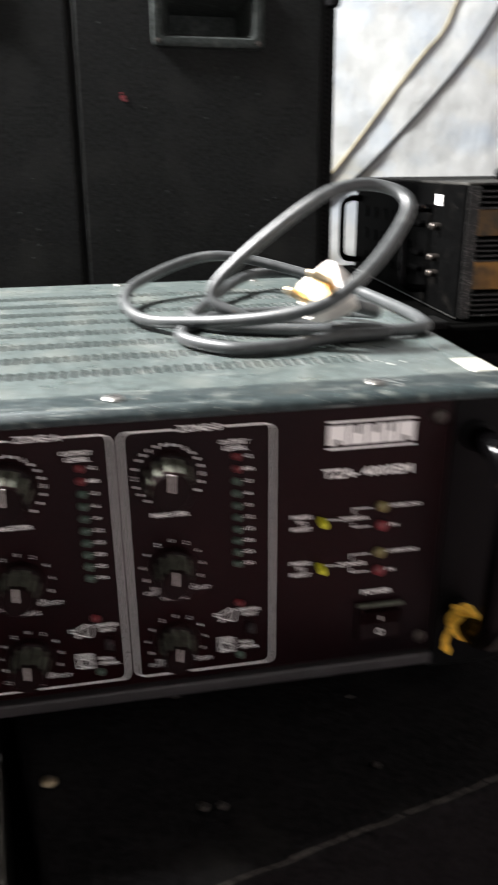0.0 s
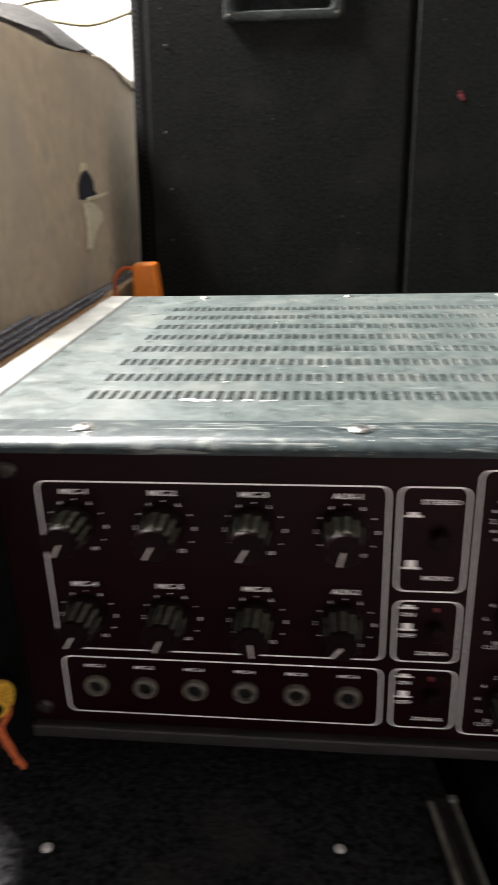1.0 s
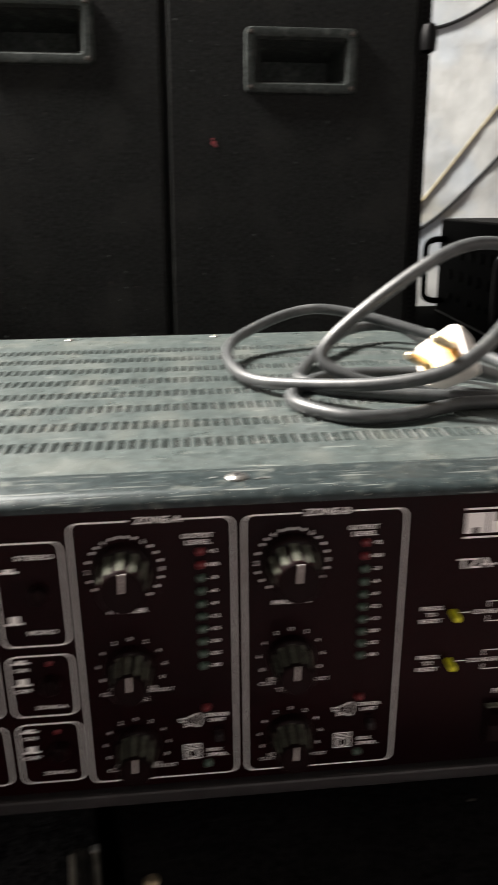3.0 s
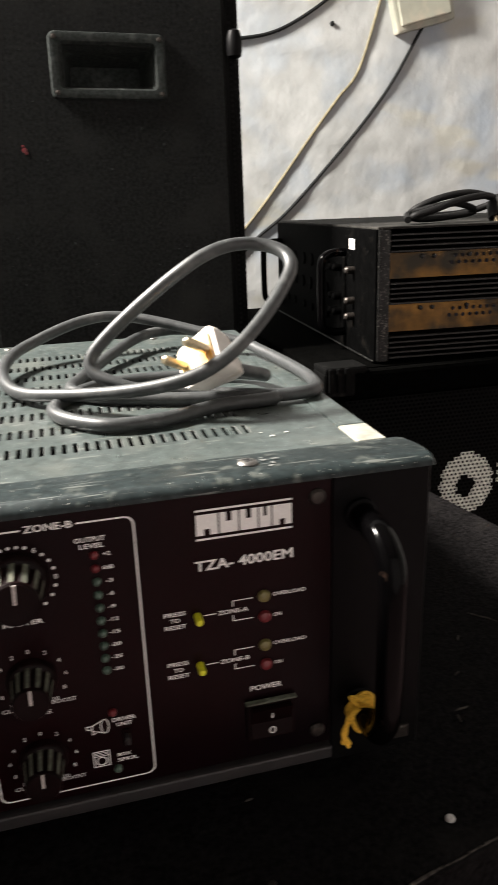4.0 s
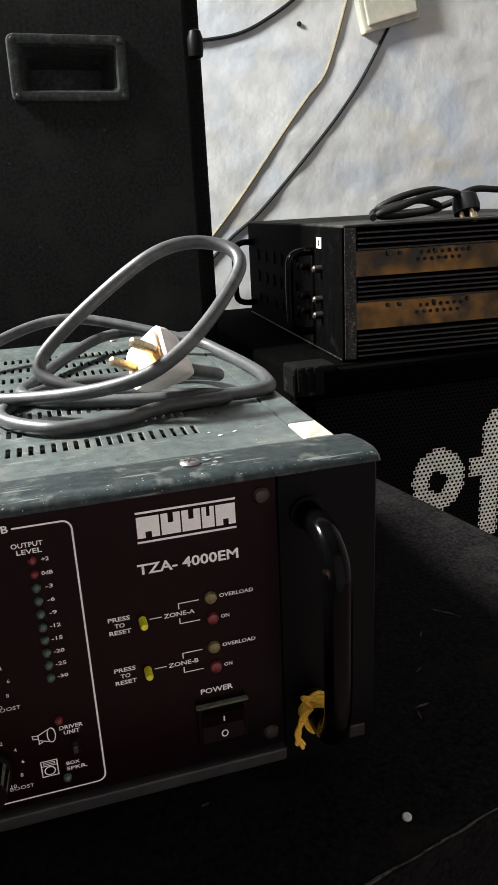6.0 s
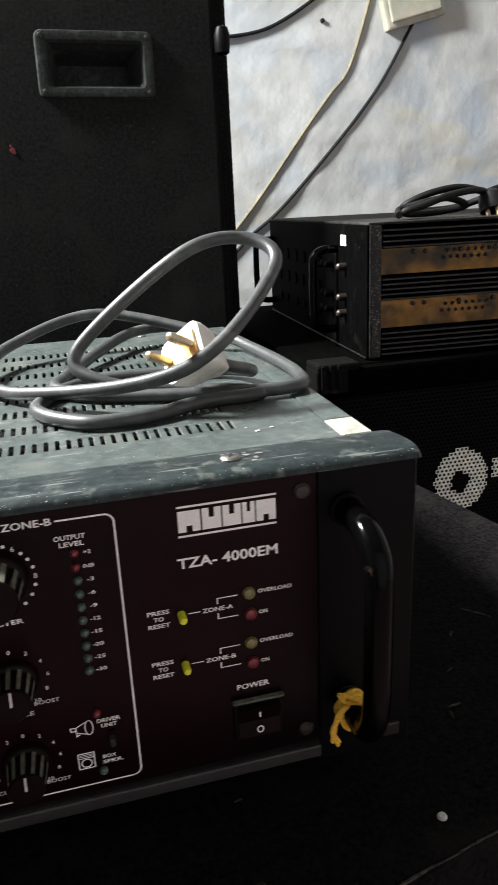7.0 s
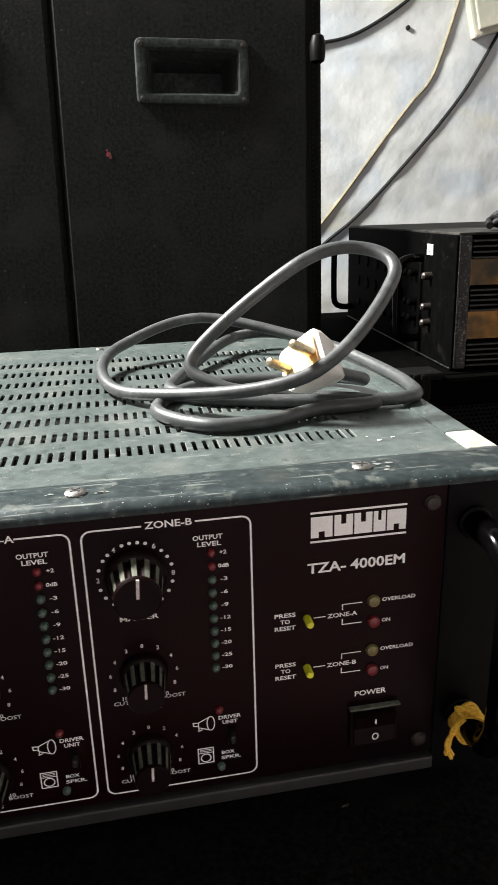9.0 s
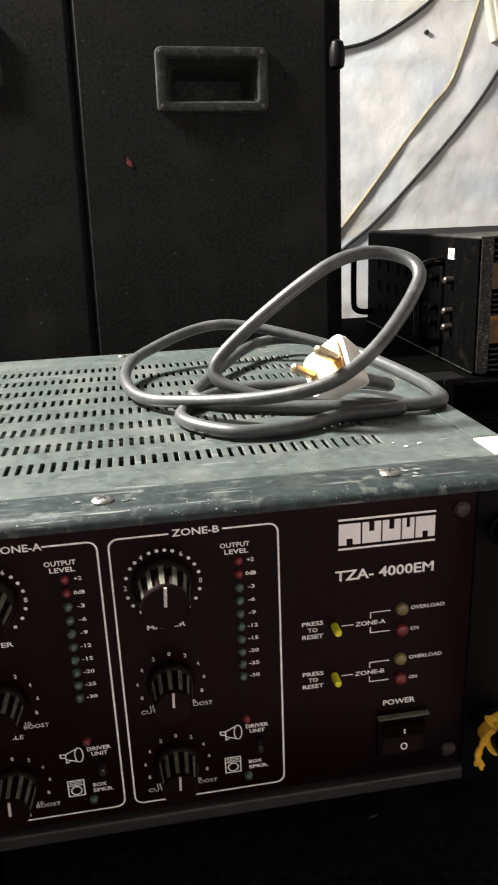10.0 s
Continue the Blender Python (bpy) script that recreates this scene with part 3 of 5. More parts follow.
panel_screw.materials.append(DARKSCREW)
for x, z in ((-0.192, 0.0300), (-0.192, 0.1455), (0.192, 0.0300), (0.192, 0.1455)):
    part("screw", panel_screw, DARKSCREW, amp, "tarnished panel screw", at=pose(x, 0, z), world=True)
flange_screw = mesh_of(box(-0.004, 0.004, -0.0012, 0.001, -0.0035, 0.0035, 0.0008), "bolt")
flange_screw.materials.append(DARKSCREW)
for x in (-0.2345, 0.2345):
    part("bolt", flange_screw, DARKSCREW, amp, at=pose(x, 0.0015, 0.0175), world=True)
foot_me = mesh_of(lathe([(0.011, 0.0126), (0.010, 0.0)], 20, "z"), "foot")
foot_me.materials.append(BLACKRUBBER)
for x in (-0.2, 0.2):
    for y in (0.04, 0.29):
        part("foot", foot_me, BLACKRUBBER, amp, at=pose(x, y, -0.0066), world=True)

# handles
for sx in (-1, 1):
    x = sx * 0.2115
    dz, reach = (-0.0025, 1.06) if sx < 0 else (0.0, 1.0)
    hb = tube([(x, reach * y, z + dz) for y, z in ((0.004, 0.1345), (-0.010, 0.1345), (-0.020, 0.1335), (-0.0285, 0.1275), (-0.0315, 0.117), (-0.032, 0.090), (-0.0315, 0.062), (-0.0285, 0.050), (-0.022, 0.0425), (-0.010, 0.0410), (0.004, 0.0410))], 0.0057, 16, 6)
    part("handle", hb, HANDLE, amp, "glossy black bow handle, paint rubbed at the bend", world=True, smooth=True)
    for z in (0.1345 + dz, 0.0410 + dz):
        part("handle_collar", lathe([(0.0072, 0.002), (0.0072, -0.0005), (0.0064, -0.0012)], 20, at=(x, 0, z)), CASE, amp, world=True, smooth=True)


# printing
def word(body, x, z, width, height, material=PRINT, bold=0.0, parent=None):
    return part("printed_word", word_mesh(body, width, height, x, z, bold=bold), material, parent or panel)


def frame_line(x0, x1, z0, z1, gaps=(), w=0.00072, r=0.0035):
    """A rounded white frame; gaps are stretches of x left out of the top or bottom edge."""
    pts = rounded(x0, x1, z0, z1, r)
    bm = bmesh.new()
    top = [g for g in gaps if g[2] == "top"]
    bot = [g for g in gaps if g[2] == "bottom"]
    if not gaps:
        ribbon(pts, w, closed=True, bm=bm)
    else:
        n = len(pts) // 4
        right = pts[3 * n:] + pts[:n]
        left = pts[n:3 * n]
        ribbon(right, w, bm=bm)
        ribbon(left, w, bm=bm)
        for z, gs in ((z1, top), (z0, bot)):
            x = x0 + r
            for g in sorted(gs):
                ribbon([(x, z), (g[0], z)], w, bm=bm)
                x = g[1]
            ribbon([(x, z), (x1 - r, z)], w, bm=bm)
    part("printed_frame", bm, PRINT, panel)


frame_line(-0.181, -0.0445, 0.0625, 0.141)
frame_line(-0.1805, -0.0445, 0.0285, 0.058)
frame_line(-0.0405, -0.0150, 0.096, 0.141)
frame_line(-0.0402, -0.0150, 0.0625, 0.0915)
frame_line(-0.0400, -0.0145, 0.0285, 0.0585)
frame_line(-0.0115, 0.0500, 0.0263, 0.148, gaps=((0.0105, 0.0305, "top"),))
frame_line(0.0542, 0.1178, 0.0263, 0.148, gaps=((0.0765, 0.0965, "top"),))

# knobs
def knob_meshes(r, length, skirt):
    """Black skirt, fluted grey grip and black cap of one knob; it points out along -y."""
    fl = mesh_of(lathe([(r * 1.16, 0), (r * 1.16, -skirt * 0.5), (r * 1.10, -skirt * 0.85), (r * 1.0, -skirt)], 32), "skirt", True)
    fl.materials.append(KNOBBLACK)
    bm = bmesh.new()
    n = 60
    rings = []
    for d, s in ((-skirt, 0.98), (-length * 0.90, 0.86)):
        rings.append([bm.verts.new((r * s * (1.0 if (i % 5) < 3 else 0.90) * math.cos(2 * math.pi * i / n), d, r * s * (1.0 if (i % 5) < 3 else 0.90) * math.sin(2 * math.pi * i / n))) for i in range(n)])
    for i in range(n):
        f = bm.faces.new((rings[0][i], rings[0][(i + 1) % n], rings[1][(i + 1) % n], rings[1][i]))
        f.material_index = 0 if (i % 5) < 2 else 1
    bm.faces.new(rings[1])
    gr = mesh_of(bm, "grip")
    gr.materials.append(KNOBGREY)
    gr.materials.append(KNOBBLACK)
    cp = mesh_of(lathe([(r * 0.86, -length * 0.89), (r * 0.86, -length * 0.96), (r * 0.80, -length), (r * 0.1, -length * 0.99)], 28), "cap", True)
    cp.materials.append(KNOBBLACK)
    po = mesh_of(box(-r * 0.055, r * 0.055, -length - 0.0005, -length * 0.97, r * 0.05, r * 0.80), "pointer")
    po.materials.append(POINTER)
    return fl, gr, cp, po


SMALL, BIG = knob_meshes(0.0079, 0.0176, 0.0044), knob_meshes(0.0102, 0.0184, 0.0050)
TONE = knob_meshes(0.0083, 0.0168, 0.0042)


def knob(x, z, turn, kind, name="knob"):
    fl, gr, cp, po = kind
    ob = part(name, fl, KNOBBLACK, amp, "grey fluted knob with black cap and white pointer", at=pose(x, 0, z, 0, turn, 0), world=True)
    part("grip", gr, KNOBGREY, ob)
    part("cap", cp, KNOBBLACK, ob)
    part("pointer", po, POINTER, ob)


def dial(x, z, radius, marks, dots, height=0.0018):
    """Numbers and dots printed round a knob; angles in degrees clockwise from the top."""
    for a, s in marks:
        a = radians(a)
        part("printed_number", word_mesh(s, height * 0.62 * len(s), height, x + radius * math.sin(a), z + radius * math.cos(a), bold=0.01), GREYPRINT, panel)
    for a, w in dots:
        a = radians(a)
        c = (x + radius * math.sin(a), z + radius * math.cos(a))
        bm = bmesh.new()
        bm.faces.new([bm.verts.new((c[0] + w * math.cos(q * math.pi / 4), -0.0005, c[1] + w * math.sin(q * math.pi / 4))) for q in range(8)])
        part("printed_dot", bm, GREYPRINT, panel)


for row, z in enumerate((0.1215, 0.0795)):
    for i, x in enumerate((-0.1665, -0.131, -0.0955, -0.060)):
        name = ("MIC-%d" % (i + 1 + 3 * row)) if i < 3 else "AUX-%d" % (row + 1)
        word(name, x, z + 0.0152, 0.0108, 0.0024, bold=0.02)
        turn = ((-152, -150, -150, -165), (-148, -155, 174, -140))[row][i]
        knob(x - 0.0014, z + 0.0012, turn, SMALL)
        dial(x, z, 0.0118, ((-90, "2"), (-30, "4"), (30, "6"), (90, "8"), (148, "10")), ((-120, 0.0004), (-60, 0.0004), (0, 0.0004), (60, 0.0004), (120, 0.0004), (-148, 0.0004)))

jack = mesh_of(lathe([(0.0052, 0.0), (0.0052, -0.0016), (0.0046, -0.0024), (0.0034, -0.0024), (0.0032, -0.0006), (0.0030, 0.003)], 24), "jack", True)
jack.materials.append(NUT)
core = mesh_of(lathe([(0.0033, -0.0007), (0.0002, -0.0007)], 20), "jack_hole")
core.materials.append(SEAM)
for i in range(6):
    x = -0.167 + 0.0218 * i
    ob = part("jack_socket", jack, NUT, amp, "round microphone jack socket with worn nut", at=pose(x, 0, 0.0430), world=True)
    part("socket_hole", core, SEAM, ob)
    word("MIC-%d" % (i + 1), x, 0.0535, 0.0082, 0.0017, bold=0.02)

# push switches between the inputs and the zones
push = mesh_of(lathe([(0.0036, 0), (0.0036, -0.0045), (0.0030, -0.0052), (0.0005, -0.0053)], 20), "push_button", True)
push.materials.append(KNOBBLACK)
for x, z in ((-0.0248, 0.120), (-0.0242, 0.0785), (-0.0236, 0.0455)):
    part("push_button", push, KNOBBLACK, amp, "small black push button", at=pose(x, 0, z), world=True)


def push_icon(x, z, h):
    bm = bmesh.new()
    for x0, x1, z0, z1 in ((x - 0.0032, x + 0.0032, z - 0.001, z), (x - 0.0018, x + 0.0018, z, z + h)):
        bm.faces.new([bm.verts.new((a, -0.0005, b)) for a, b in ((x0, z0), (x1, z0), (x1, z1), (x0, z1))])
    part("printed_icon", bm, PRINT, panel)


word("STEREO", -0.0252, 0.1350, 0.0140, 0.0021, bold=0.02)
word("MONO", -0.0250, 0.1022, 0.0108, 0.0021, bold=0.02)
push_icon(-0.0352, 0.1295, 0.0012)
push_icon(-0.0352, 0.1070, 0.0030)
for z, s in ((0.0, "ZONE-A"), (-0.0335, "ZONE-B")):
    push_icon(-0.0352, 0.0888 + z, 0.0010)
    word("ON", -0.0352, 0.0852 + z, 0.0050, 0.0019, bold=0.02)
    push_icon(-0.0352, 0.0785 + z, 0.0026)
    word("OFF", -0.0352, 0.0752 + z, 0.0062, 0.0019, bold=0.02)
    word(s, -0.0250, 0.0668 + z, 0.0122, 0.0018, bold=0.02)
    part("indicator", lathe([(0.0011, 0), (0.0011, -0.0006), (0.0004, -0.0010)], 10, at=(-0.0242, 0, 0.0875 + z)), REDLED, amp, "tiny unlit red indicator", world=True)

# the two output zones
led_me = {}
for key, mt in (("red", REDLED), ("green", GREENLED), ("amber", AMBERLED)):
    for size, r in (("s", 0.0017), ("l", 0.0027)):
        me = mesh_of(lathe([(r, 0.0), (r, -0.0008), (r * 0.85, -0.0017), (r * 0.45, -0.0022), (r * 0.1, -0.0023)], 16), "indicator", True)
        me.materials.append(mt)
        led_me[key + size] = (me, mt)


def led(key, x, z, label):
    me, mt = led_me[key]
    part("indicator", me, mt, amp, label, at=pose(x, 0, z), world=True)


LEVELS = ("+2", "0dB", "-3", "-6", "-9", "-12", "-15", "-20", "-25", "-30")
for dx, s in ((-0.0648, "ZONE-A"), (0.0, "ZONE-B")):
    word(s, 0.0865 + dx, 0.1482, 0.0178, 0.0030, bold=0.02)
    kx = 0.0730 + dx
    knob(kx, 0.1278, 3, BIG, "master_knob")
    dial(kx, 0.1275, 0.0142, ((-90, "2"), (-32, "4"), (32, "6"), (90, "8")), [(a, 0.00075) for a in (-140, -123, -107, -73, -56, -44, -18, -6, 6, 18, 46, 60, 75, 105, 122, 140)], 0.0021)
    word("MASTER", kx, 0.1095, 0.0150, 0.0021, bold=0.02)
    for kz, s2 in ((0.0835, "TREBLE"), (0.0445, "BASS")):
        knob(kx, kz + 0.0004, 2, TONE)
        dial(kx, kz, 0.0132, ((-115, "8"), (-86, "6"), (-57, "4"), (-28, "2"), (0, "0"), (28, "2"), (57, "4"), (86, "6"), (115, "8"), (142, "10"), (-142, "10")), ())
        word("CUT", kx - 0.0098, kz - 0.0125, 0.0062, 0.0018, GREYPRINT)
        word("BOOST", kx + 0.0112, kz - 0.0118, 0.0096, 0.0018, GREYPRINT)
        if s2 == "TREBLE":
            word(s2, kx, kz - 0.0160, 0.0115, 0.0019, GREYPRINT)
        else:
            word(s2, kx, kz - 0.0155, 0.0080, 0.0016, GREYPRINT)
    word("OUTPUT", 0.1010 + dx, 0.1408, 0.0115, 0.0021, bold=0.02)
    word("LEVEL", 0.1015 + dx, 0.1380, 0.0092, 0.0020, bold=0.02)
    for i, lv in enumerate(LEVELS):
        z = 0.1340 - i * 0.00578
        led("reds" if i < 2 else "greens", 0.1020 + dx, z, "small unlit %s indicator" % ("red" if i < 2 else "green"))
        word(lv, 0.1067 + dx, z, 0.0014 * len(lv), 0.0017, bold=0.02)
    led("reds", 0.1024 + dx, 0.0612, "small unlit red indicator")
    led("greens", 0.1024 + dx, 0.0322, "small unlit green indicator")
    word("DRIVER", 0.1068 + dx, 0.0572, 0.0095, 0.0019, bold=0.02)
    word("UNIT", 0.1068 + dx, 0.0546, 0.0064, 0.0019, bold=0.02)
    word("BOX", 0.1055 + dx, 0.0392, 0.0055, 0.0018, bold=0.02)
    word("SPKR.", 0.1068 + dx, 0.0365, 0.0085, 0.0018, bold=0.02)
    sl = part("slide_switch", box(0.1058 + dx, 0.1090 + dx, -0.0008, 0.002, 0.0425, 0.0515), KNOBBLACK, amp, "small black slide switch", world=True)
    part("slider", box(0.1063 + dx, 0.1085 + dx, -0.0050, -0.0008, 0.0465, 0.0500, 0.0005, 1), UNDER, sl)
    # horn and box loudspeaker pictograms
    hx, hz = 0.0965 + dx, 0.0550
    bm = bmesh.new()
    ribbon([(hx + 0.0022 + 0.0016 * math.cos(a), hz + 0.0035 * math.sin(a)) for a in [2 * math.pi * q / 14 for q in range(14)]], 0.00045, closed=True, bm=bm)
    ribbon([(hx + 0.0016, hz + 0.0032), (hx - 0.0030, hz + 0.0010), (hx - 0.0030, hz - 0.0014), (hx + 0.0016, hz - 0.0032)], 0.00045, bm=bm)
    ribbon([(hx - 0.0032, hz + 0.0010), (hx - 0.0052, hz + 0.0012), (hx - 0.0050, hz - 0.0004), (hx - 0.0032, hz - 0.0006)], 0.00045, bm=bm)
    ribbon([(hx - 0.0028, hz - 0.0016), (hx - 0.0030, hz - 0.0032), (hx - 0.0014, hz - 0.0026)], 0.00045, bm=bm)
    part("printed_icon", bm, PRINT, panel, "horn loudspeaker pictogram")
    sx, sz = 0.0960 + dx, 0.0388
    bm = bmesh.new()
    ribbon([(sx - 0.0032, sz - 0.0038), (sx + 0.0032, sz - 0.0038), (sx + 0.0032, sz + 0.0038), (sx - 0.0032, sz + 0.0038)], 0.0005, closed=True, bm=bm)
    ribbon([(sx - 0.0022, sz + 0.0022), (sx + 0.0022, sz + 0.0022), (sx + 0.0022, sz + 0.0030), (sx - 0.0022, sz + 0.0030)], 0.0003, closed=True, bm=bm)
    ribbon([(sx - 0.0030, sz + 0.0014), (sx + 0.0030, sz + 0.0014)], 0.0004, bm=bm)
    ribbon([(sx + 0.0021 * math.cos(a), sz - 0.0012 + 0.0020 * math.sin(a)) for a in [2 * math.pi * q / 14 for q in range(14)]], 0.0005, closed=True, bm=bm)
    part("printed_icon", bm, PRINT, panel, "box loudspeaker pictogram")

# maker's badge as plain shapes: two rules and five block shapes between them
bm = bmesh.new()
for z in (0.1462, 0.1338):
    bm.faces.new([bm.verts.new((a, -0.0005, b)) for a, b in ((0.1415, z - 0.00045), (0.1812, z - 0.00045), (0.1812, z + 0.00045), (0.1415, z + 0.00045))])
part("printed_rule", bm, PRINT, panel)
for px, pw, slit in ((0.1417, 0.0088, 0.0), (0.1512, 0.0076, 1.0), (0.1594, 0.0074, 1.0), (0.1674, 0.0050, 1.0), (0.1730, 0.0080, 0.0)):
    bm = bmesh.new()
    z0, z1, st = 0.1355, 0.1445, pw * 0.36
    for a, b, c, d in ((px, px + st, z0, z1), (px + pw - st, px + pw, z0, z1), (px + st, px + pw - st, z0 + 0.0026 * (1 - slit), z1 - 0.0040 * slit)):
        bm.faces.new([bm.verts.new((p, -0.0005, q)) for p, q in ((a, c), (b, c), (b, d), (a, d))])
    part("badge_shape", bm, PRINT, panel)
word("TZA- 4000EM", 0.1608, 0.1222, 0.0410, 0.0047, bold=0.025)
for z, s in ((0.0992, "ZONE-A"), (0.0755, "ZONE-B")):
    for i, w in enumerate(("PRESS", "TO", "RESET")):
        word(w, 0.1310, z + 0.0030 - 0.0030 * i, (0.0088, 0.0040, 0.0088)[i], 0.0020, bold=0.02)
    part("reset_button", lathe([(0.0016, 0.001), (0.0016, -0.0052), (0.0013, -0.0060), (0.0003, -0.0061)], 16, at=(0.1402, 0, z + 0.0004)), YELLOW, amp, "small yellow reset button", world=True, smooth=True)
    word(s, 0.1552, z + 0.0002, 0.0128, 0.0021, bold=0.02)
    bm = bmesh.new()
    ribbon([(0.1430, z + 0.0002), (0.1480, z + 0.0002)], 0.00045, bm=bm)
    ribbon([(0.1552, z + 0.0022), (0.1552, z + 0.0048), (0.1636, z + 0.0048)], 0.00045, bm=bm)
    ribbon([(0.1552, z - 0.0020), (0.1552, z - 0.0046), (0.1636, z - 0.0046)], 0.00045, bm=bm)
    part("printed_bracket", bm, PRINT, panel)
    led("amberl", 0.1685, z + 0.0048, "unlit amber overload indicator")
    led("redl", 0.1688, z - 0.0050, "unlit red power indicator")
    word("OVERLOAD", 0.1795, z + 0.0050, 0.0146, 0.0018, bold=0.02)
    word("ON", 0.1742, z - 0.0048, 0.0036, 0.0018, bold=0.02)
word("POWER", 0.1685, 0.0592, 0.0142, 0.0027, bold=0.02)
sw = part("power_switch", box(0.1590, 0.1810, -0.0022, 0.002, 0.0325, 0.0520, 0.0008, 2), KNOBBLACK, amp, "black rocker power switch", world=True)
# edge highlight above the rocker, modelled as a thin pale strip
part("switch_highlight", box(0.1585, 0.1815, -0.0036, -0.0005, 0.0522, 0.0532, 0.0004, 1), KNOBGREY, amp, "pale strip for the highlight on the rocker switch's upper edge", world=True)
rk = bmesh.new()
pr = [(-0.0022, 0.0505), (-0.0050, 0.0500), (-0.0026, 0.0420), (-0.0034, 0.0345), (-0.0022, 0.0340)]
a = [rk.verts.new((0.1608, y, z)) for y, z in pr]
b = [rk.verts.new((0.1792, y, z)) for y, z in pr]
rk.faces.new(a), rk.faces.new(b)
for i in range(len(pr)):
    j = (i + 1) % len(pr)
    rk.faces.new((a[i], a[j], b[j], b[i]))
part("rocker", rk, KNOBBLACK, sw)
part("rocker_mark", box(0.1697, 0.1703, -0.0046, -0.0034, 0.0452, 0.0476), PRINT, sw)
part("rocker_mark", ribbon([(0.1700 + 0.0013 * math.cos(q * math.pi / 6), 0.0385 + 0.0016 * math.sin(q * math.pi / 6)) for q in range(12)], 0.0006, y=-0.0042, closed=True), PRINT, sw)


# ---- thread tied round the handles ----
def thread_tie(name, x, z, sway, material, tail_material, label):
    """A few turns of thread round a handle's lower leg with hanging ends."""
    ob = thing(name, pose(x, -0.014, z - 0.02), label, "thread")
    rr = random.Random(round(x * 1000))
    for i in range(4):
        y = -0.0045 - 0.0022 * i
        pts = [(x + 0.0066 * math.cos(a), y + 0.0015 * math.sin(2 * a + i), z + 0.0066 * math.sin(a)) for a in [2 * math.pi * q / 12 for q in range(13)]]
        part("turn", tube(pts, 0.0013, 6, 3), material, ob, world=True, smooth=True)
    for i in range(4):
        k, e = rr.uniform(-0.0012, 0.0012), rr.uniform(-0.001, 0.001)
        if sway > 0:
            pts = [(x + 0.0066, -0.007 - 0.001 * i, z), (x + 0.0050 + e, -0.0085, z - 0.007), (x + 0.0020 + k, -0.010, z - 0.015), (x + 0.0052 + 1.5 * k, -0.0105, z - 0.024), (x + 0.0082 + 2 * e, -0.0105, z - 0.0335 + 2 * k)]
        else:
            pts = [(x - 0.0040, -0.009 - 0.001 * i, z + 0.006), (x - 0.0080 + e, -0.011, z + 0.001), (x - 0.0100 + k, -0.0105, z - 0.007), (x - 0.0092 + 2 * e, -0.010, z - 0.0135 + 2 * k)]
        part("strand", tube(pts, 0.0009, 6, 4), tail_material, ob, world=True, smooth=True)
    for i in range(3):
        pts = [(x + sway * 0.004, -0.010, z + 0.006), (x + sway * (0.006 + 0.001 * i), -0.011, z + 0.010 + 0.001 * i), (x + sway * 0.002 * i, -0.012, z + 0.0110), (x - sway * 0.002, -0.012, z + 0.0065)]
        part("knot_loop", tube(pts, 0.0010, 5, 4), material, ob, world=True, smooth=True)
    return ob


thread_tie("thread_knot", 0.2115, 0.0410, -1, THREADY, THREADY, "yellow thread knotted round the handle leg")
thread_tie("thread_knot", -0.2115, 0.0385, 1, THREADY, THREADO, "yellow and orange thread wound round the handle leg")

# ---- mains cable coiled on the lid ----
cable = thing("power_cable", pose(0.15, 0.17, LZ), "grey-black rubber mains cable coiled loosely on the amplifier lid", "cable")
COIL = [(0.2124, 0.3485, 0.1195), (0.2104, 0.3317, 0.1514), (0.2021, 0.2740, 0.1640), (0.1783, 0.2817, 0.1658), (0.1498, 0.2639, 0.1644), (0.1096, 0.1918, 0.1576), (0.1038, 0.1534, 0.1583), (0.1390, 0.1290, 0.1573),
        (0.2198, 0.1084, 0.1580), (0.2376, 0.1376, 0.1578), (0.2300, 0.2108, 0.1597), (0.2124, 0.2389, 0.1646), (0.1355, 0.2773, 0.1800), (0.0761, 0.2502, 0.1681), (0.0629, 0.1966, 0.1616), (0.0851, 0.1445, 0.1606),
        (0.1649, 0.0935, 0.1775), (0.2220, 0.1277, 0.2190), (0.2136, 0.1494, 0.2338), (0.1756, 0.1487, 0.2276), (0.1155, 0.1536, 0.1792), (0.1289, 0.1396, 0.1632), (0.1666, 0.1305, 0.1581), (0.2068, 0.1075, 0.1575),
        (0.1747, 0.1015, 0.1575), (0.1427, 0.0872, 0.1575), (0.1122, 0.0895, 0.1575), (0.0912, 0.1244, 0.1575), (0.1224, 0.1690, 0.1577), (0.1942, 0.1641, 0.1583), (0.2095, 0.1352, 0.1627), (0.1875, 0.1180, 0.1723)]
part("cord", tube(COIL, 0.0037, 14, 14), RUBBER, cable, world=True, smooth=True)
ax = Vector((-0.80, -0.40, 0.42)).normalized()
up = Vector((0.36, -0.62, 0.70))
up = (up - ax * up.dot(ax)).normalized()
third = ax.cross(up)
pm = Matrix.Identity(4)
for i, v in enumerate((third, up, ax)):
    pm.col[i][:3] = v
pm = pm @ Matrix.Scale(0.84, 4)
pm.translation = Vector((0.1663, 0.1085, 0.1825))
pb = bmesh.new()
rings = []
for d, w, h in ((0.0, 0.0150, 0.0170), (-0.004, 0.0152, 0.0172), (-0.016, 0.0135, 0.0150), (-0.026, 0.0085, 0.0095), (-0.034, 0.0050, 0.0050)):
    rings.append([pb.verts.new((x, z, d)) for x, z in rounded(-w, w, -h, h, min(w, h) * 0.35, 3)])
for a, b in zip(rings, rings[1:]):
    for i in range(len(a)):
        pb.faces.new((a[i], a[(i + 1) % len(a)], b[(i + 1) % len(a)], b[i]))
pb.faces.new(rings[0]), pb.faces.new(rings[-1])
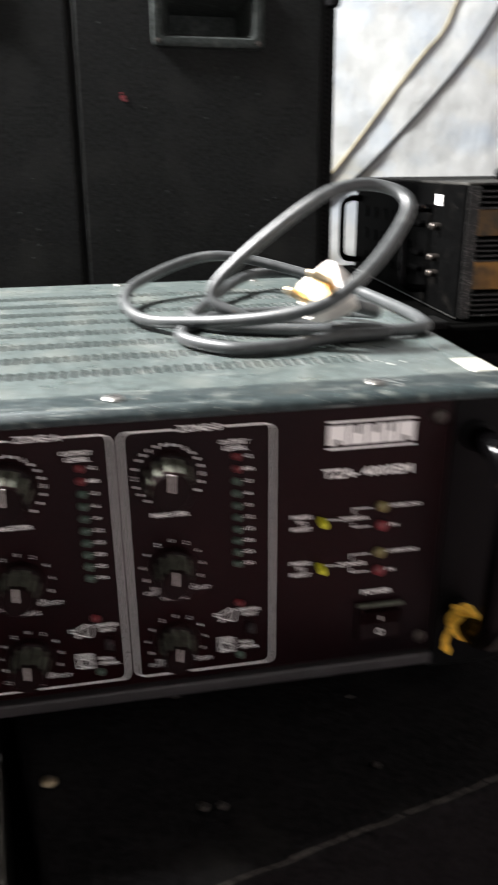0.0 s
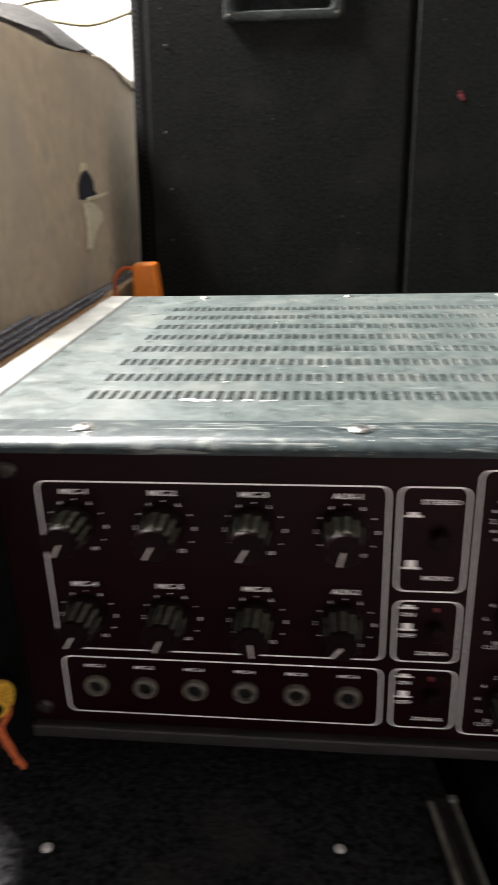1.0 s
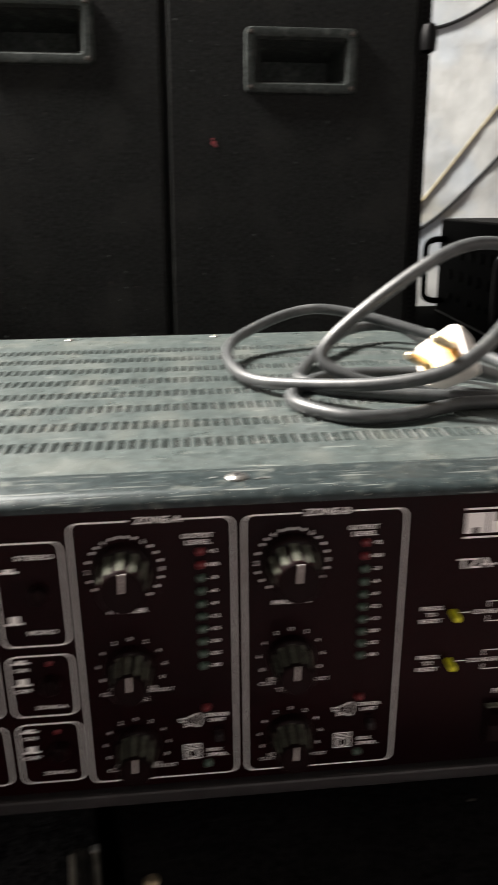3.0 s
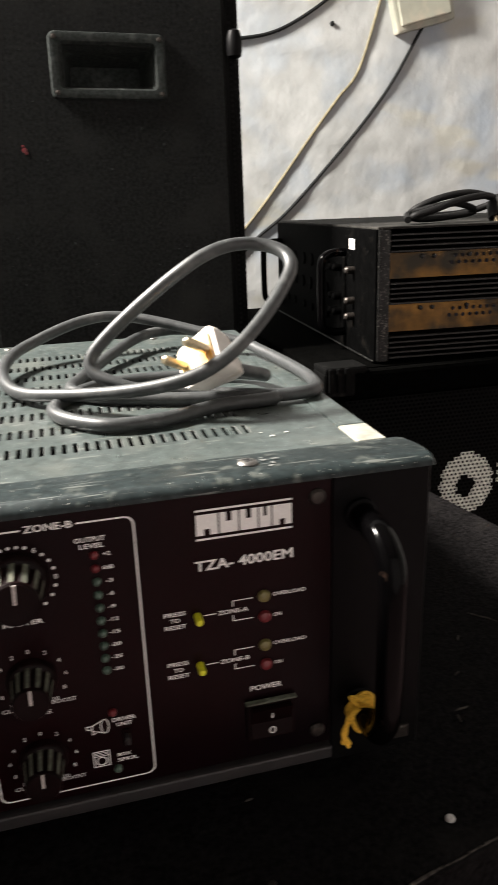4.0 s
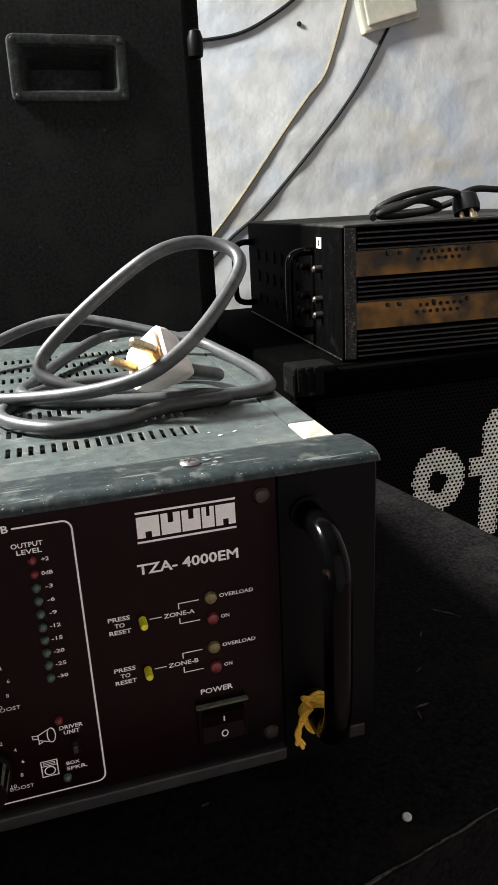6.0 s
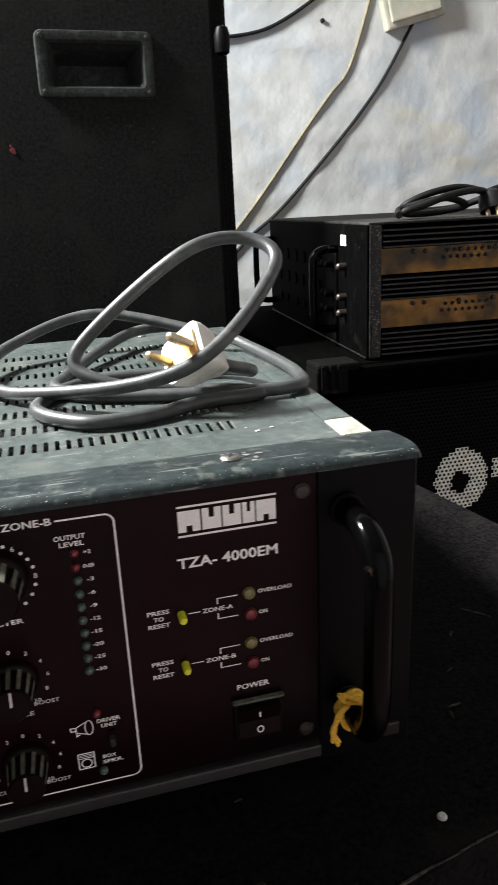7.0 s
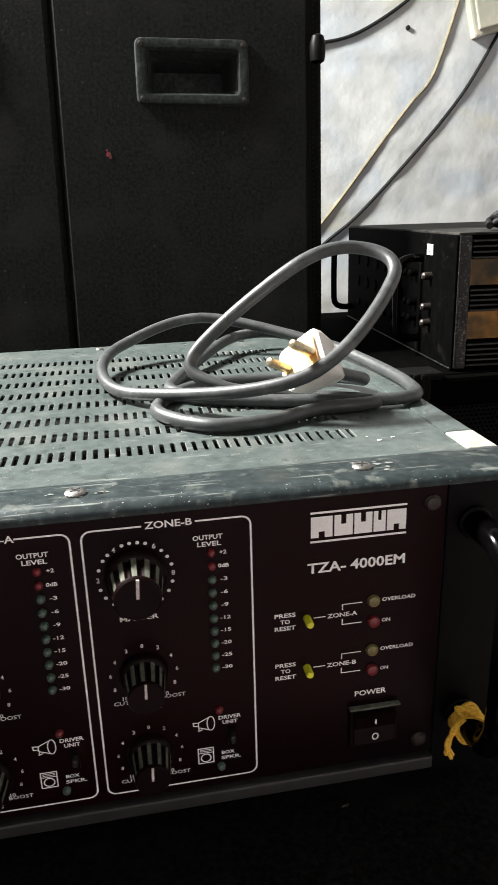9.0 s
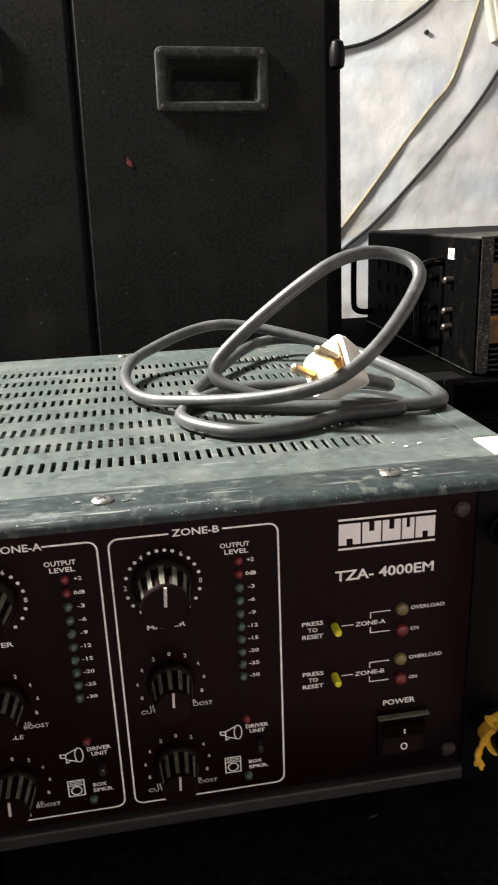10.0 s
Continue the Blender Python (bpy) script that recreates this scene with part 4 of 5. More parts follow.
plug = part("plug", pb, PLUGWHITE, cable, "white plastic mains plug, yellowed face", at=pm, world=True, smooth=True)
part("plug_face", prism(rounded(-0.0115, 0.0115, -0.0135, 0.0135, 0.003), 0.0, 0.0012), PLUGFACE, plug, at=pose(0, 0, 0.0014, 90))
pin = mesh_of(lathe([(0.0030, -0.001), (0.0030, 0.0165), (0.0026, 0.0188), (0.0009, 0.0200)], 14, "z"), "pin", True)
pin.materials.append(BRASS)
for x, y in ((-0.002, 0.0105), (-0.002, -0.0095)):
    part("pin", pin, BRASS, plug, "round brass pin", at=pose(x, y, 0.001))


# ---- tall speakers behind ----
def perforated_corner(x, z0, z1, sx, depth):
    """Perforated grille edge that bends round the cabinet's corner."""
    def place(u, v):
        a = min(1.0, max(0.0, v / 4.0)) * math.pi / 2
        r = 0.017
        return (x - sx * r + sx * r * math.sin(a), depth - 0.004 + r - r * math.cos(a), z0 + u * 0.0062)
    return perforated(place, int((z1 - z0) / 0.0062), 4, 0.62)


def tall_speaker(x0, x1, grille_side, hx0, hx1, hz0, hz1, roll, label):
    """Cabinet leaning back slightly, with a recessed handle in the side that is turned to the room."""
    lean = 5.2
    ob = thing("loudspeaker", pose((x0 + x1) / 2 - 1.06 * math.tan(radians(roll)), 0.615, FZ, -lean, roll, 0), label, "loudspeaker", "loudspeakers behind the amplifier")
    cx, h = (x0 + x1) / 2, 1.25
    k = 1 / math.cos(radians(lean))
    a0, a1, b0, b1 = hx0 - cx, hx1 - cx, (hz0 - FZ) * k, (hz1 - FZ) * k
    l0, l1 = x0 - cx, x1 - cx
    g = 0.015
    dp = 0.26
    bm = bmesh.new()

    def rect(x0_, x1_, y_, z0_, z1_):
        return [bm.verts.new(p) for p in ((x0_, y_, z0_), (x1_, y_, z0_), (x1_, y_, z1_), (x0_, y_, z1_))]

    outer, mid, inner = rect(l0 + 0.006, l1 - 0.006, 0, 0.006, h - 0.006), rect(l0, l1, 0.007, 0, h), rect(a0 + g, a1 - g, 0, b0 + g, b1 - g)
    deep, rear = rect(a0 + g, a1 - g, 0.07, b0 + g, b1 - g), rect(l0, l1, dp, 0, h)
    for p, q in ((outer, inner), (inner, deep), (outer, mid), (mid, rear)):
        for i in range(4):
            bm.faces.new((p[i], p[(i + 1) % 4], q[(i + 1) % 4], q[i]))
    bm.faces.new(deep)
    bm.faces.new(rear)
    part("body", bm, TEXPAINT, ob)
    # handle cup: raised frame and a bowl that slopes inwards
    fr = bmesh.new()
    loops = []
    for y, e in ((0.0, 0.0), (-0.0045, 0.0015), (-0.0050, 0.0035), (-0.0040, g - 0.004), (0.002, g), (0.030, g + 0.004), (0.055, g + 0.010)):
        loops.append([fr.verts.new((x, y, z)) for x, z in rounded(a0 + e, a1 - e, b0 + e, b1 - e, max(0.003, 0.008 - e * 0.2), 3)])
    for p, q in zip(loops, loops[1:]):
        for i in range(len(p)):
            fr.faces.new((p[i], p[(i + 1) % len(p)], q[(i + 1) % len(p)], q[i]))
    fr.faces.new(loops[-1])
    cup = part("handle_cup", fr, CUP, ob, "grey plastic recessed handle cup, dusty lower edge", smooth=True)
    for x, z in ((a0 + 0.007, b0 + 0.007), (a1 - 0.007, b0 + 0.007), (a0 + 0.007, b1 - 0.007), (a1 - 0.007, b1 - 0.007)):
        part("screw", lathe([(0.0028, 0), (0.0028, -0.001), (0.0015, -0.0016)], 12, at=(x, -0.0048, z)), DARKSCREW, cup)
    sx = grille_side
    gx = (l1 if sx > 0 else l0) + sx * 0.018
    part("grille_edge", perforated_corner(gx, 0.2, h - 0.01, sx, 0.004), GRILLE, ob, "black perforated grille bent round the edge")
    bx = (l1 if sx > 0 else l0)
    part("grille_frame", box(min(bx, bx + sx * 0.0166), max(bx, bx + sx * 0.0166), 0.010, 0.25, 0.05, h - 0.0105), SEAM, ob)
    rr = random.Random(int(abs(x0) * 1000))
    for i in range(26):
        x, z = rr.uniform(l0 + 0.01, l1 - 0.01), rr.uniform(0.72, 1.12)
        if a0 - 0.01 < x < a1 + 0.01 and b0 - 0.01 < z < b1 + 0.01:
            continue
        s = rr.uniform(0.0005, 0.0017)
        part("scuff", lathe([(s, -0.0003), (s * 0.5, -0.0008)], 6, at=(x, 0, z)), CUP, ob)
    return ob


right_speaker = tall_speaker(0.0270, 0.3340, 1, 0.1215, 0.2573, 0.3672, 0.4406, 0.9, "tall black textured loudspeaker cabinet with recessed grey side handle")
left_speaker = tall_speaker(-0.2890, 0.0260, -1, -0.1925, -0.0535, 0.3985, 0.4720, 0.9, "tall black textured loudspeaker cabinet, grille edge beside the carton")
for x, z, s in ((0.084, 0.312, 0.0034), (0.086, 0.309, 0.0022), (0.0825, 0.3165, 0.0016)):
    smear = lathe([(s, 0.002), (s * 0.9, -0.0006), (s * 0.3, -0.0010)], 9, at=(x - 0.1805, 0, (z - FZ) / math.cos(radians(5.2))))
    part("paint_smear", smear, REDLED, right_speaker, "small smear of red paint")
for x, z in ((-0.262, 0.378), (-0.266, 0.283), (-0.260, 0.218), (-0.261, 0.158)):
    head = lathe([(0.0018, 0.002), (0.0018, -0.0006), (0.0009, -0.0011)], 10, at=(x + 0.1315, 0, (z - FZ) / math.cos(radians(5.2))))
    part("screw", head, DARKSCREW, left_speaker, "small dull screw head")
clip = thing("wall_bracket", pose(0.346, 0.68, 0.402), "small black rounded bracket on the speaker edge with a wire", "bracket")
part("bracket_body", lathe([(0.004, 0.400), (0.0085, 0.403), (0.0095, 0.409), (0.0095, 0.422), (0.007, 0.430), (0.003, 0.432)], 14, "z", at=(0.3375, 0.690, 0.010)), CASE, clip, world=True, smooth=True)

# ---- second amplifier and the cabinet under it ----
under = thing("loudspeaker", pose(0.70, 0.523, 0.058), "black loudspeaker with perforated grille, pale painted marks and metal corners", "loudspeaker")
TOP2, GY = 0.0580, 0.523
ub = bmesh.new()
add_box(ub, 0.390, 1.02, GY + 0.012, 1.10, FZ + 0.012, TOP2, 0.006)
part("body", ub, VINYL, under, world=True)
part("frame_rail", box(0.390, 1.02, GY - 0.006, GY + 0.0115, TOP2 - 0.034, TOP2 - 0.001, 0.005), VINYL, under, world=True)
part("frame_post", box(0.390, 0.417, GY - 0.006, GY + 0.0115, FZ + 0.002, TOP2 - 0.035, 0.004), VINYL, under, world=True)
CELL = 0.0060


def painted(u, v):
    """Pale painted shapes on the grille: a ring and a tall hooked bar."""
    x, z = 0.410 + u * CELL - 0.0195, -0.33 + v * CELL * 0.87 + 0.025
    dx, dz = (x - 0.568) / 0.0375, (z + 0.083) / 0.0425
    if dx * dx + dz * dz < 1 and (((x - 0.567) / 0.0135) ** 2 + ((z + 0.086) / 0.0150) ** 2) > 1:
        return 1
    if 0.631 < x < 0.660 and -0.172 < z < -0.020:
        return 1
    if 0.614 < x < 0.690 and -0.086 < z < -0.062:
        return 1
    ex, ez = (x - 0.681) / 0.050, (z + 0.032) / 0.048
    e = ex * ex + ez * ez
    if z > -0.032 and 0.2 < e < 1:
        return 1
    return 0


grille = perforated(lambda u, v: (0.410 + u * CELL, GY + 0.004, -0.33 + v * CELL * 0.87), 78, 67, 0.64, pick=painted)
grille.materials.append(GRILLE)
grille.materials.append(GRILLEWHITE)
part("grille", grille, GRILLE, under, "black hexagonal perforated steel grille with pale paint", world=True)
for x0, x1 in ((0.388, 0.440),):
    cb = bmesh.new()
    add_box(cb, x0, x1, GY - 0.011, GY + 0.03, TOP2 - 0.002, TOP2 + 0.007, 0.003)
    add_box(cb, x0, x1 - 0.015, GY - 0.011, GY - 0.005, TOP2 - 0.028, TOP2, 0.002)
    add_box(cb, x0, x0 + 0.006, GY - 0.011, GY + 0.03, TOP2 - 0.028, TOP2, 0.002)
    for i in range(3):
        add_box(cb, x0 + 0.004 + 0.010 * i, x0 + 0.009 + 0.010 * i, GY - 0.013, GY - 0.008, TOP2 - 0.022, TOP2 + 0.006, 0.0015)
    part("corner_guard", cb, CORNER, under, "worn ridged metal corner guard", world=True)

under.matrix_basis = under.matrix_basis @ pose(0, 0, 0, -1.15, 0, 0)

A2 = pose(0.4615, 0.5424, 0.0598, -1.15, 0, -3.4)
amp2 = thing("power_amplifier", A2, "black rack power amplifier with gold heatsink panels on its side", "amplifier")
H2, W2, D2 = 0.1545, 0.482, 0.43
# local: front panel lies along y at x = 0 facing -x, the side with the heatsinks faces -y
part("body", box(0.014, D2, 0.012, W2 - 0.004, 0.003, H2 - 0.003, 0.002), AMPTWO, amp2)
part("front_panel", box(0.0, 0.006, 0.0, W2, 0.0, H2, 0.0012, 2), AMPTWO, amp2, "worn black front panel")
part("edge_post", box(0.004, 0.018, -0.001, 0.011, 0.0, H2, 0.002, 2), EDGEMETAL, amp2, "scuffed metal corner post")
part("worn_corner", box(0.0028, 0.0045, -0.0022, 0.0, 0.002, H2, 0.0005, 1), EDGEMETAL, amp2, "bare rubbed metal edge")
# added pale line, gives the panel's contrast against the shade under it
part("lower_edge_line", box(-0.0012, 0.0004, 0.002, W2 - 0.002, 0.0003, 0.0022, 0.0004, 1), EDGEMETAL, amp2, "pale line setting the panel's lower edge off from the shade below")
part("top_cover", box(0.002, D2, 0.0, W2, H2, H2 + 0.003, 0.001), TOPDUST, amp2, "dusty black top cover")
for z0, z1 in ((0.003, 0.034), (0.068, 0.097), (0.128, 0.153)):
    n = int((z1 - z0) / 0.0052)
    for i in range(n):
        a = z0 + (z1 - z0) * i / n
        part("fin", box(0.019, D2, 0.0, 0.0125, a, a + 0.0026, 0.0005, 1), FIN, amp2)
for z0, z1 in ((0.0350, 0.0672), (0.0978, 0.1272)):
    pl = part("heatsink_panel", box(0.019, D2, 0.006, 0.0118, z0, z1), GOLD, amp2, "tarnished gold anodised panel")
    for r in range(2):
        for c in range(7):
            part("vent_hole", lathe([(0.0024, 0.0052), (0.0001, 0.0052)], 10, at=(0.098 + 0.009 * c + 0.0045 * r, 0, z0 + 0.016 + 0.008 * r)), HOLE, pl)
    for x in (0.06, 0.075, 0.12, 0.165, 0.21, 0.225, 0.3):
        part("bolt", lathe([(0.0027, 0.006), (0.0027, 0.0036), (0.001, 0.003)], 8, at=(x, 0, z1 - 0.005)), FIN, pl)
for y in (0.108, 0.452):
    part("handle", tube([(0.002, y, 0.022), (-0.018, y, 0.022), (-0.031, y, 0.030), (-0.033, y, 0.055), (-0.033, y, 0.095), (-0.031, y, 0.116), (-0.018, y, 0.124), (0.002, y, 0.124)], 0.0052, 12, 5), HANDLE, amp2, "black bow handle", smooth=True)
part("label_tag", box(-0.0012, 0.0005, 0.072, 0.091, 0.129, 0.142), PRINT, amp2, "small white paper tag")
part("tag_bar", box(-0.0018, -0.0012, 0.079, 0.082, 0.132, 0.139), PANEL, amp2)
for z in (0.104, 0.066, 0.046):
    for y in (0.076, 0.128, 0.146):
        part("terminal", lathe([(0.0048, 0.0), (0.0048, -0.010), (0.003, -0.012)], 12, "x", at=(0, y, z)), DARKSCREW if y < 0.1 else AMPTWO, amp2, smooth=True)
rk2 = random.Random(3)
for y in (0.19, 0.23, 0.27, 0.31, 0.36, 0.41):
    for z in (0.035, 0.070, 0.105):
        part("socket", lathe([(0.009 if z > 0.05 else 0.006, 0.0), (0.009 if z > 0.05 else 0.006, -0.0015), (0.005, -0.002)], 16, "x", at=(0, y + rk2.uniform(-0.006, 0.006), z)), AMPTWO, amp2, smooth=True)

lead = thing("mains_lead", pose(0.60, 0.59, 0.215), "black mains lead bundled on the second amplifier with a three-pin plug", "cable")
LZ2 = 0.2165
bundle = [(0.512, 0.568, LZ2 + 0.006), (0.525, 0.590, LZ2 + 0.012), (0.557, 0.579, LZ2 + 0.020), (0.589, 0.590, LZ2 + 0.022), (0.616, 0.595, LZ2 + 0.012), (0.578, 0.601, LZ2 + 0.006), (0.536, 0.584, LZ2 + 0.006), (0.519, 0.568, LZ2 + 0.010),
          (0.541, 0.563, LZ2 + 0.016), (0.578, 0.568, LZ2 + 0.026), (0.621, 0.579, LZ2 + 0.030), (0.643, 0.595, LZ2 + 0.022), (0.611, 0.611, LZ2 + 0.010), (0.557, 0.611, LZ2 + 0.008), (0.530, 0.595, LZ2 + 0.014),
          (0.557, 0.584, LZ2 + 0.028), (0.600, 0.584, LZ2 + 0.034), (0.637, 0.584, LZ2 + 0.026), (0.649, 0.579, LZ2 + 0.018)]
part("cord", tube(bundle, 0.0042, 10, 5), BLACKRUBBER, lead, world=True, smooth=True)
part("cord", tube([(0.643, 0.595, LZ2 + 0.026), (0.670, 0.601, LZ2 + 0.032), (0.707, 0.611, LZ2 + 0.030), (0.772, 0.633, LZ2 + 0.026), (0.857, 0.676, LZ2 + 0.006), (0.922, 0.761, LZ2 + 0.004)], 0.0042, 10, 5), BLACKRUBBER, lead, world=True, smooth=True)
pp2 = part("plug", lathe([(0.006, 0.0), (0.015, 0.006), (0.017, 0.020), (0.016, 0.026)], 18, "z"), BLACKRUBBER, lead, "black moulded plug", at=pose(0.645, 0.590, LZ2 + 0.029, 155, 0, 0), world=True, smooth=True)
for x, y in ((-0.008, 0.0), (0.010, 0.0), (0.0, 0.009)):
    part("pin", pin, BRASS, pp2, "brass pin", at=pose(x, y, 0.026))

# ---- cables and box on the wall ----
def wall_wire(name, pts, r, material, label):
    ob = thing(name, pose(pts[0][0], WY, pts[0][1]), label, "wire")
    part("strand", tube([(x, WY - 0.0012 - 0.5 * r, z) for x, z in pts], r, 8, 6), material, ob, world=True, smooth=True)


wall_wire("wall_wire", [(0.840, 0.710), (0.813, 0.629), (0.766, 0.493), (0.721, 0.439), (0.689, 0.401), (0.636, 0.335), (0.583, 0.268), (0.537, 0.213), (0.47, 0.14)], 0.0030, TAN, "tan wire running slanted down the whitewashed wall")
wall_wire("wall_wire", [(1.010, 0.720), (0.949, 0.633), (0.908, 0.574), (0.844, 0.471), (0.792, 0.405), (0.739, 0.347), (0.660, 0.266), (0.594, 0.204), (0.534, 0.160), (0.47, 0.10)], 0.0034, WIRE, "black wire hanging slanted across the wall")
wall_wire("wall_wire", [(0.44, 0.540), (0.500, 0.544), (0.571, 0.555), (0.631, 0.580), (0.705, 0.626), (0.78, 0.69), (0.84, 0.77)], 0.0034, WIRE, "black wire sagging from the speaker towards the wall top")
sbox = thing("switch_box", pose(0.843, WY, 0.554), "stained white switch box fixed to the wall", "switch box")
bbm = box(0.0, 0.135, -0.026, 0.02, 0.0, 0.17, 0.005)
part("casing", bbm, BOXW, sbox, at=pose(0.0, 0.006, 0.0, 0, -14, 0))
part("cover", box(0.010, 0.125, -0.032, -0.0255, 0.012, 0.158, 0.003), BOXW, sbox, at=pose(0.0, 0.006, 0.0, 0, -14, 0))
nail = thing("nail", pose(0.705, WY - 0.002, 0.575), "small dark nail in the wall", "nail")
part("nail_head", lathe([(0.0045, 0.02), (0.0045, -0.002), (0.002, -0.003)], 10), WIRE, nail)

# ---- cartons at the window side ----
BX = -0.352
lower = thing("carton", pose(-0.60, 0.60, -0.0066), "plain tan carton under the larger box", "box")
part("body", box(-0.86, BX + 0.012, 0.262, 0.95, -0.0066, 0.0995, 0.003), CARDTAN, lower, world=True)
mat_ob = thing("knit_mat", pose(-0.5, 0.5, 0.0995), "grey knitted mat hanging out under the cardboard box", "mat")
mb = bmesh.new()
mr = random.Random(4)
add_box(mb, -0.84, BX + 0.004, 0.285, 0.94, 0.0995, 0.1075)
# the folded-up border: rows of knitted stitches against the side of the box
for k in range(5):
    for i in range(46):
        y = 0.296 + 0.0075 * i + 0.00375 * (k % 2)
        z = 0.1030 + 0.0062 * k
        if k > 3.6 - 0.07 * i * (1 if i > 14 else 0.0):
            continue
        o = 0.0075 + 0.0012 * ((i * 7 + k * 3) % 5) / 5
        tube([(BX + o - 0.003, y - 0.0042, z - 0.0022), (BX + o, y, z + 0.0012), (BX + o - 0.003, y + 0.0042, z - 0.0022)], 0.0019, 5, 2, mb)
part("mat_sheet", mb, MAT, mat_ob, world=True)
fm = bmesh.new()
for i in range(46):
    y = 0.284 + 0.0006 * i + mr.uniform(-0.004, 0.004)
    s = mr.uniform(0.004, 0.008)
    lift = 0.013 * max(0.0, 1 - i / 46) + 0.006
    tube([(BX + 0.000, y, 0.107), (BX + s, y + mr.uniform(-0.006, 0.006), 0.107 + mr.uniform(0.2, 1.0) * lift), (BX + s * 1.4, y + mr.uniform(-0.006, 0.006), 0.107 + mr.uniform(-0.6, 0.9) * lift), (BX + s * 0.4, y, 0.098)], 0.0016, 5, 3, fm)
tagged(part("fringe", fm, MAT, mat_ob, "looped grey yarn fringe", world=True), kind="stuff")
carton = thing("cardboard_box", pose(-0.6, 0.6, 0.1075), "large worn brown cardboard box with a torn side", "box")
cbm = box(-0.84, BX, 0.272, 0.985, 0.1075, 0.372, 0.004, 2)
bmesh.ops.subdivide_edges(cbm, edges=cbm.edges[:], cuts=14, use_grid_fill=True)
for v in cbm.verts:
    if v.co.x > BX - 0.01:
        v.co.x += 0.006 * noise.noise(Vector((v.co.y * 5, v.co.z * 6, 1.3)))
    if v.co.z > 0.36:
        v.co.z += 0.008 * noise.noise(Vector((v.co.x * 6, v.co.y * 6, 4.0))) - 0.03 * max(0.0, v.co.y - 0.75)
part("body", cbm, CARD, carton, world=True, smooth=True)


def patch(y, z, pts, x, material, name, label):
    bm = bmesh.new()
    a = [bm.verts.new((x, y + 1.7 * p, z + q)) for p, q in pts]
    b = [bm.verts.new((x + 0.002, y + 1.7 * p * 0.92, z + q * 0.92)) for p, q in pts]
    bm.faces.new(b)
    for i in range(len(a)):
        j = (i + 1) % len(a)
        bm.faces.new((a[i], a[j], b[j], b[i]))
    part(name, bm, material, carton, label, world=True)


patch(0.622, 0.228, [(-0.017, -0.012), (-0.016, 0.004), (-0.010, 0.013), (0.002, 0.019), (0.010, 0.013), (0.016, 0.006), (0.015, -0.004), (0.022, -0.010), (0.006, -0.015)], BX + 0.003, HOLE, "tear_hole", "dark torn hole")
patch(0.628, 0.189, [(-0.018, 0.024), (0.000, 0.023), (0.016, 0.016), (0.026, 0.006), (0.025, -0.001), (0.010, -0.008), (0.000, -0.018), (-0.007, -0.030), (-0.013, -0.034), (-0.017, -0.029), (-0.013, -0.016), (-0.013, 0.004)], BX + 0.0045, CARDPALE, "torn_flap", "pale torn paper")
patch(0.612, 0.250, [(-0.008, -0.006), (0.006, -0.002), (0.004, 0.004), (-0.004, 0.005)], BX + 0.005, CARDPALE, "torn_tip", "pale torn paper tip")
patch(0.634, 0.217, [(-0.016, -0.004), (0.010, -0.003), (0.036, 0.000), (0.037, 0.003), (0.012, 0.0015), (-0.014, 0.000)], BX + 0.0065, CARDPALE, "torn_edge", "pale torn paper edge")
patch(0.318, 0.236, [(-0.014, -0.134), (0.016, -0.134), (0.014, 0.134), (-0.016, 0.134)], BX + 0.004, TAPE, "tape_strip", "strip of brown packing tape")
for z in (0.205, 0.232, 0.262):
    patch(0.285, z, [(-0.006, -0.003), (0.004, -0.004), (0.005, 0.003), (-0.005, 0.004)], BX + 0.0055, PANEL, "ink_mark", "faded ink mark")

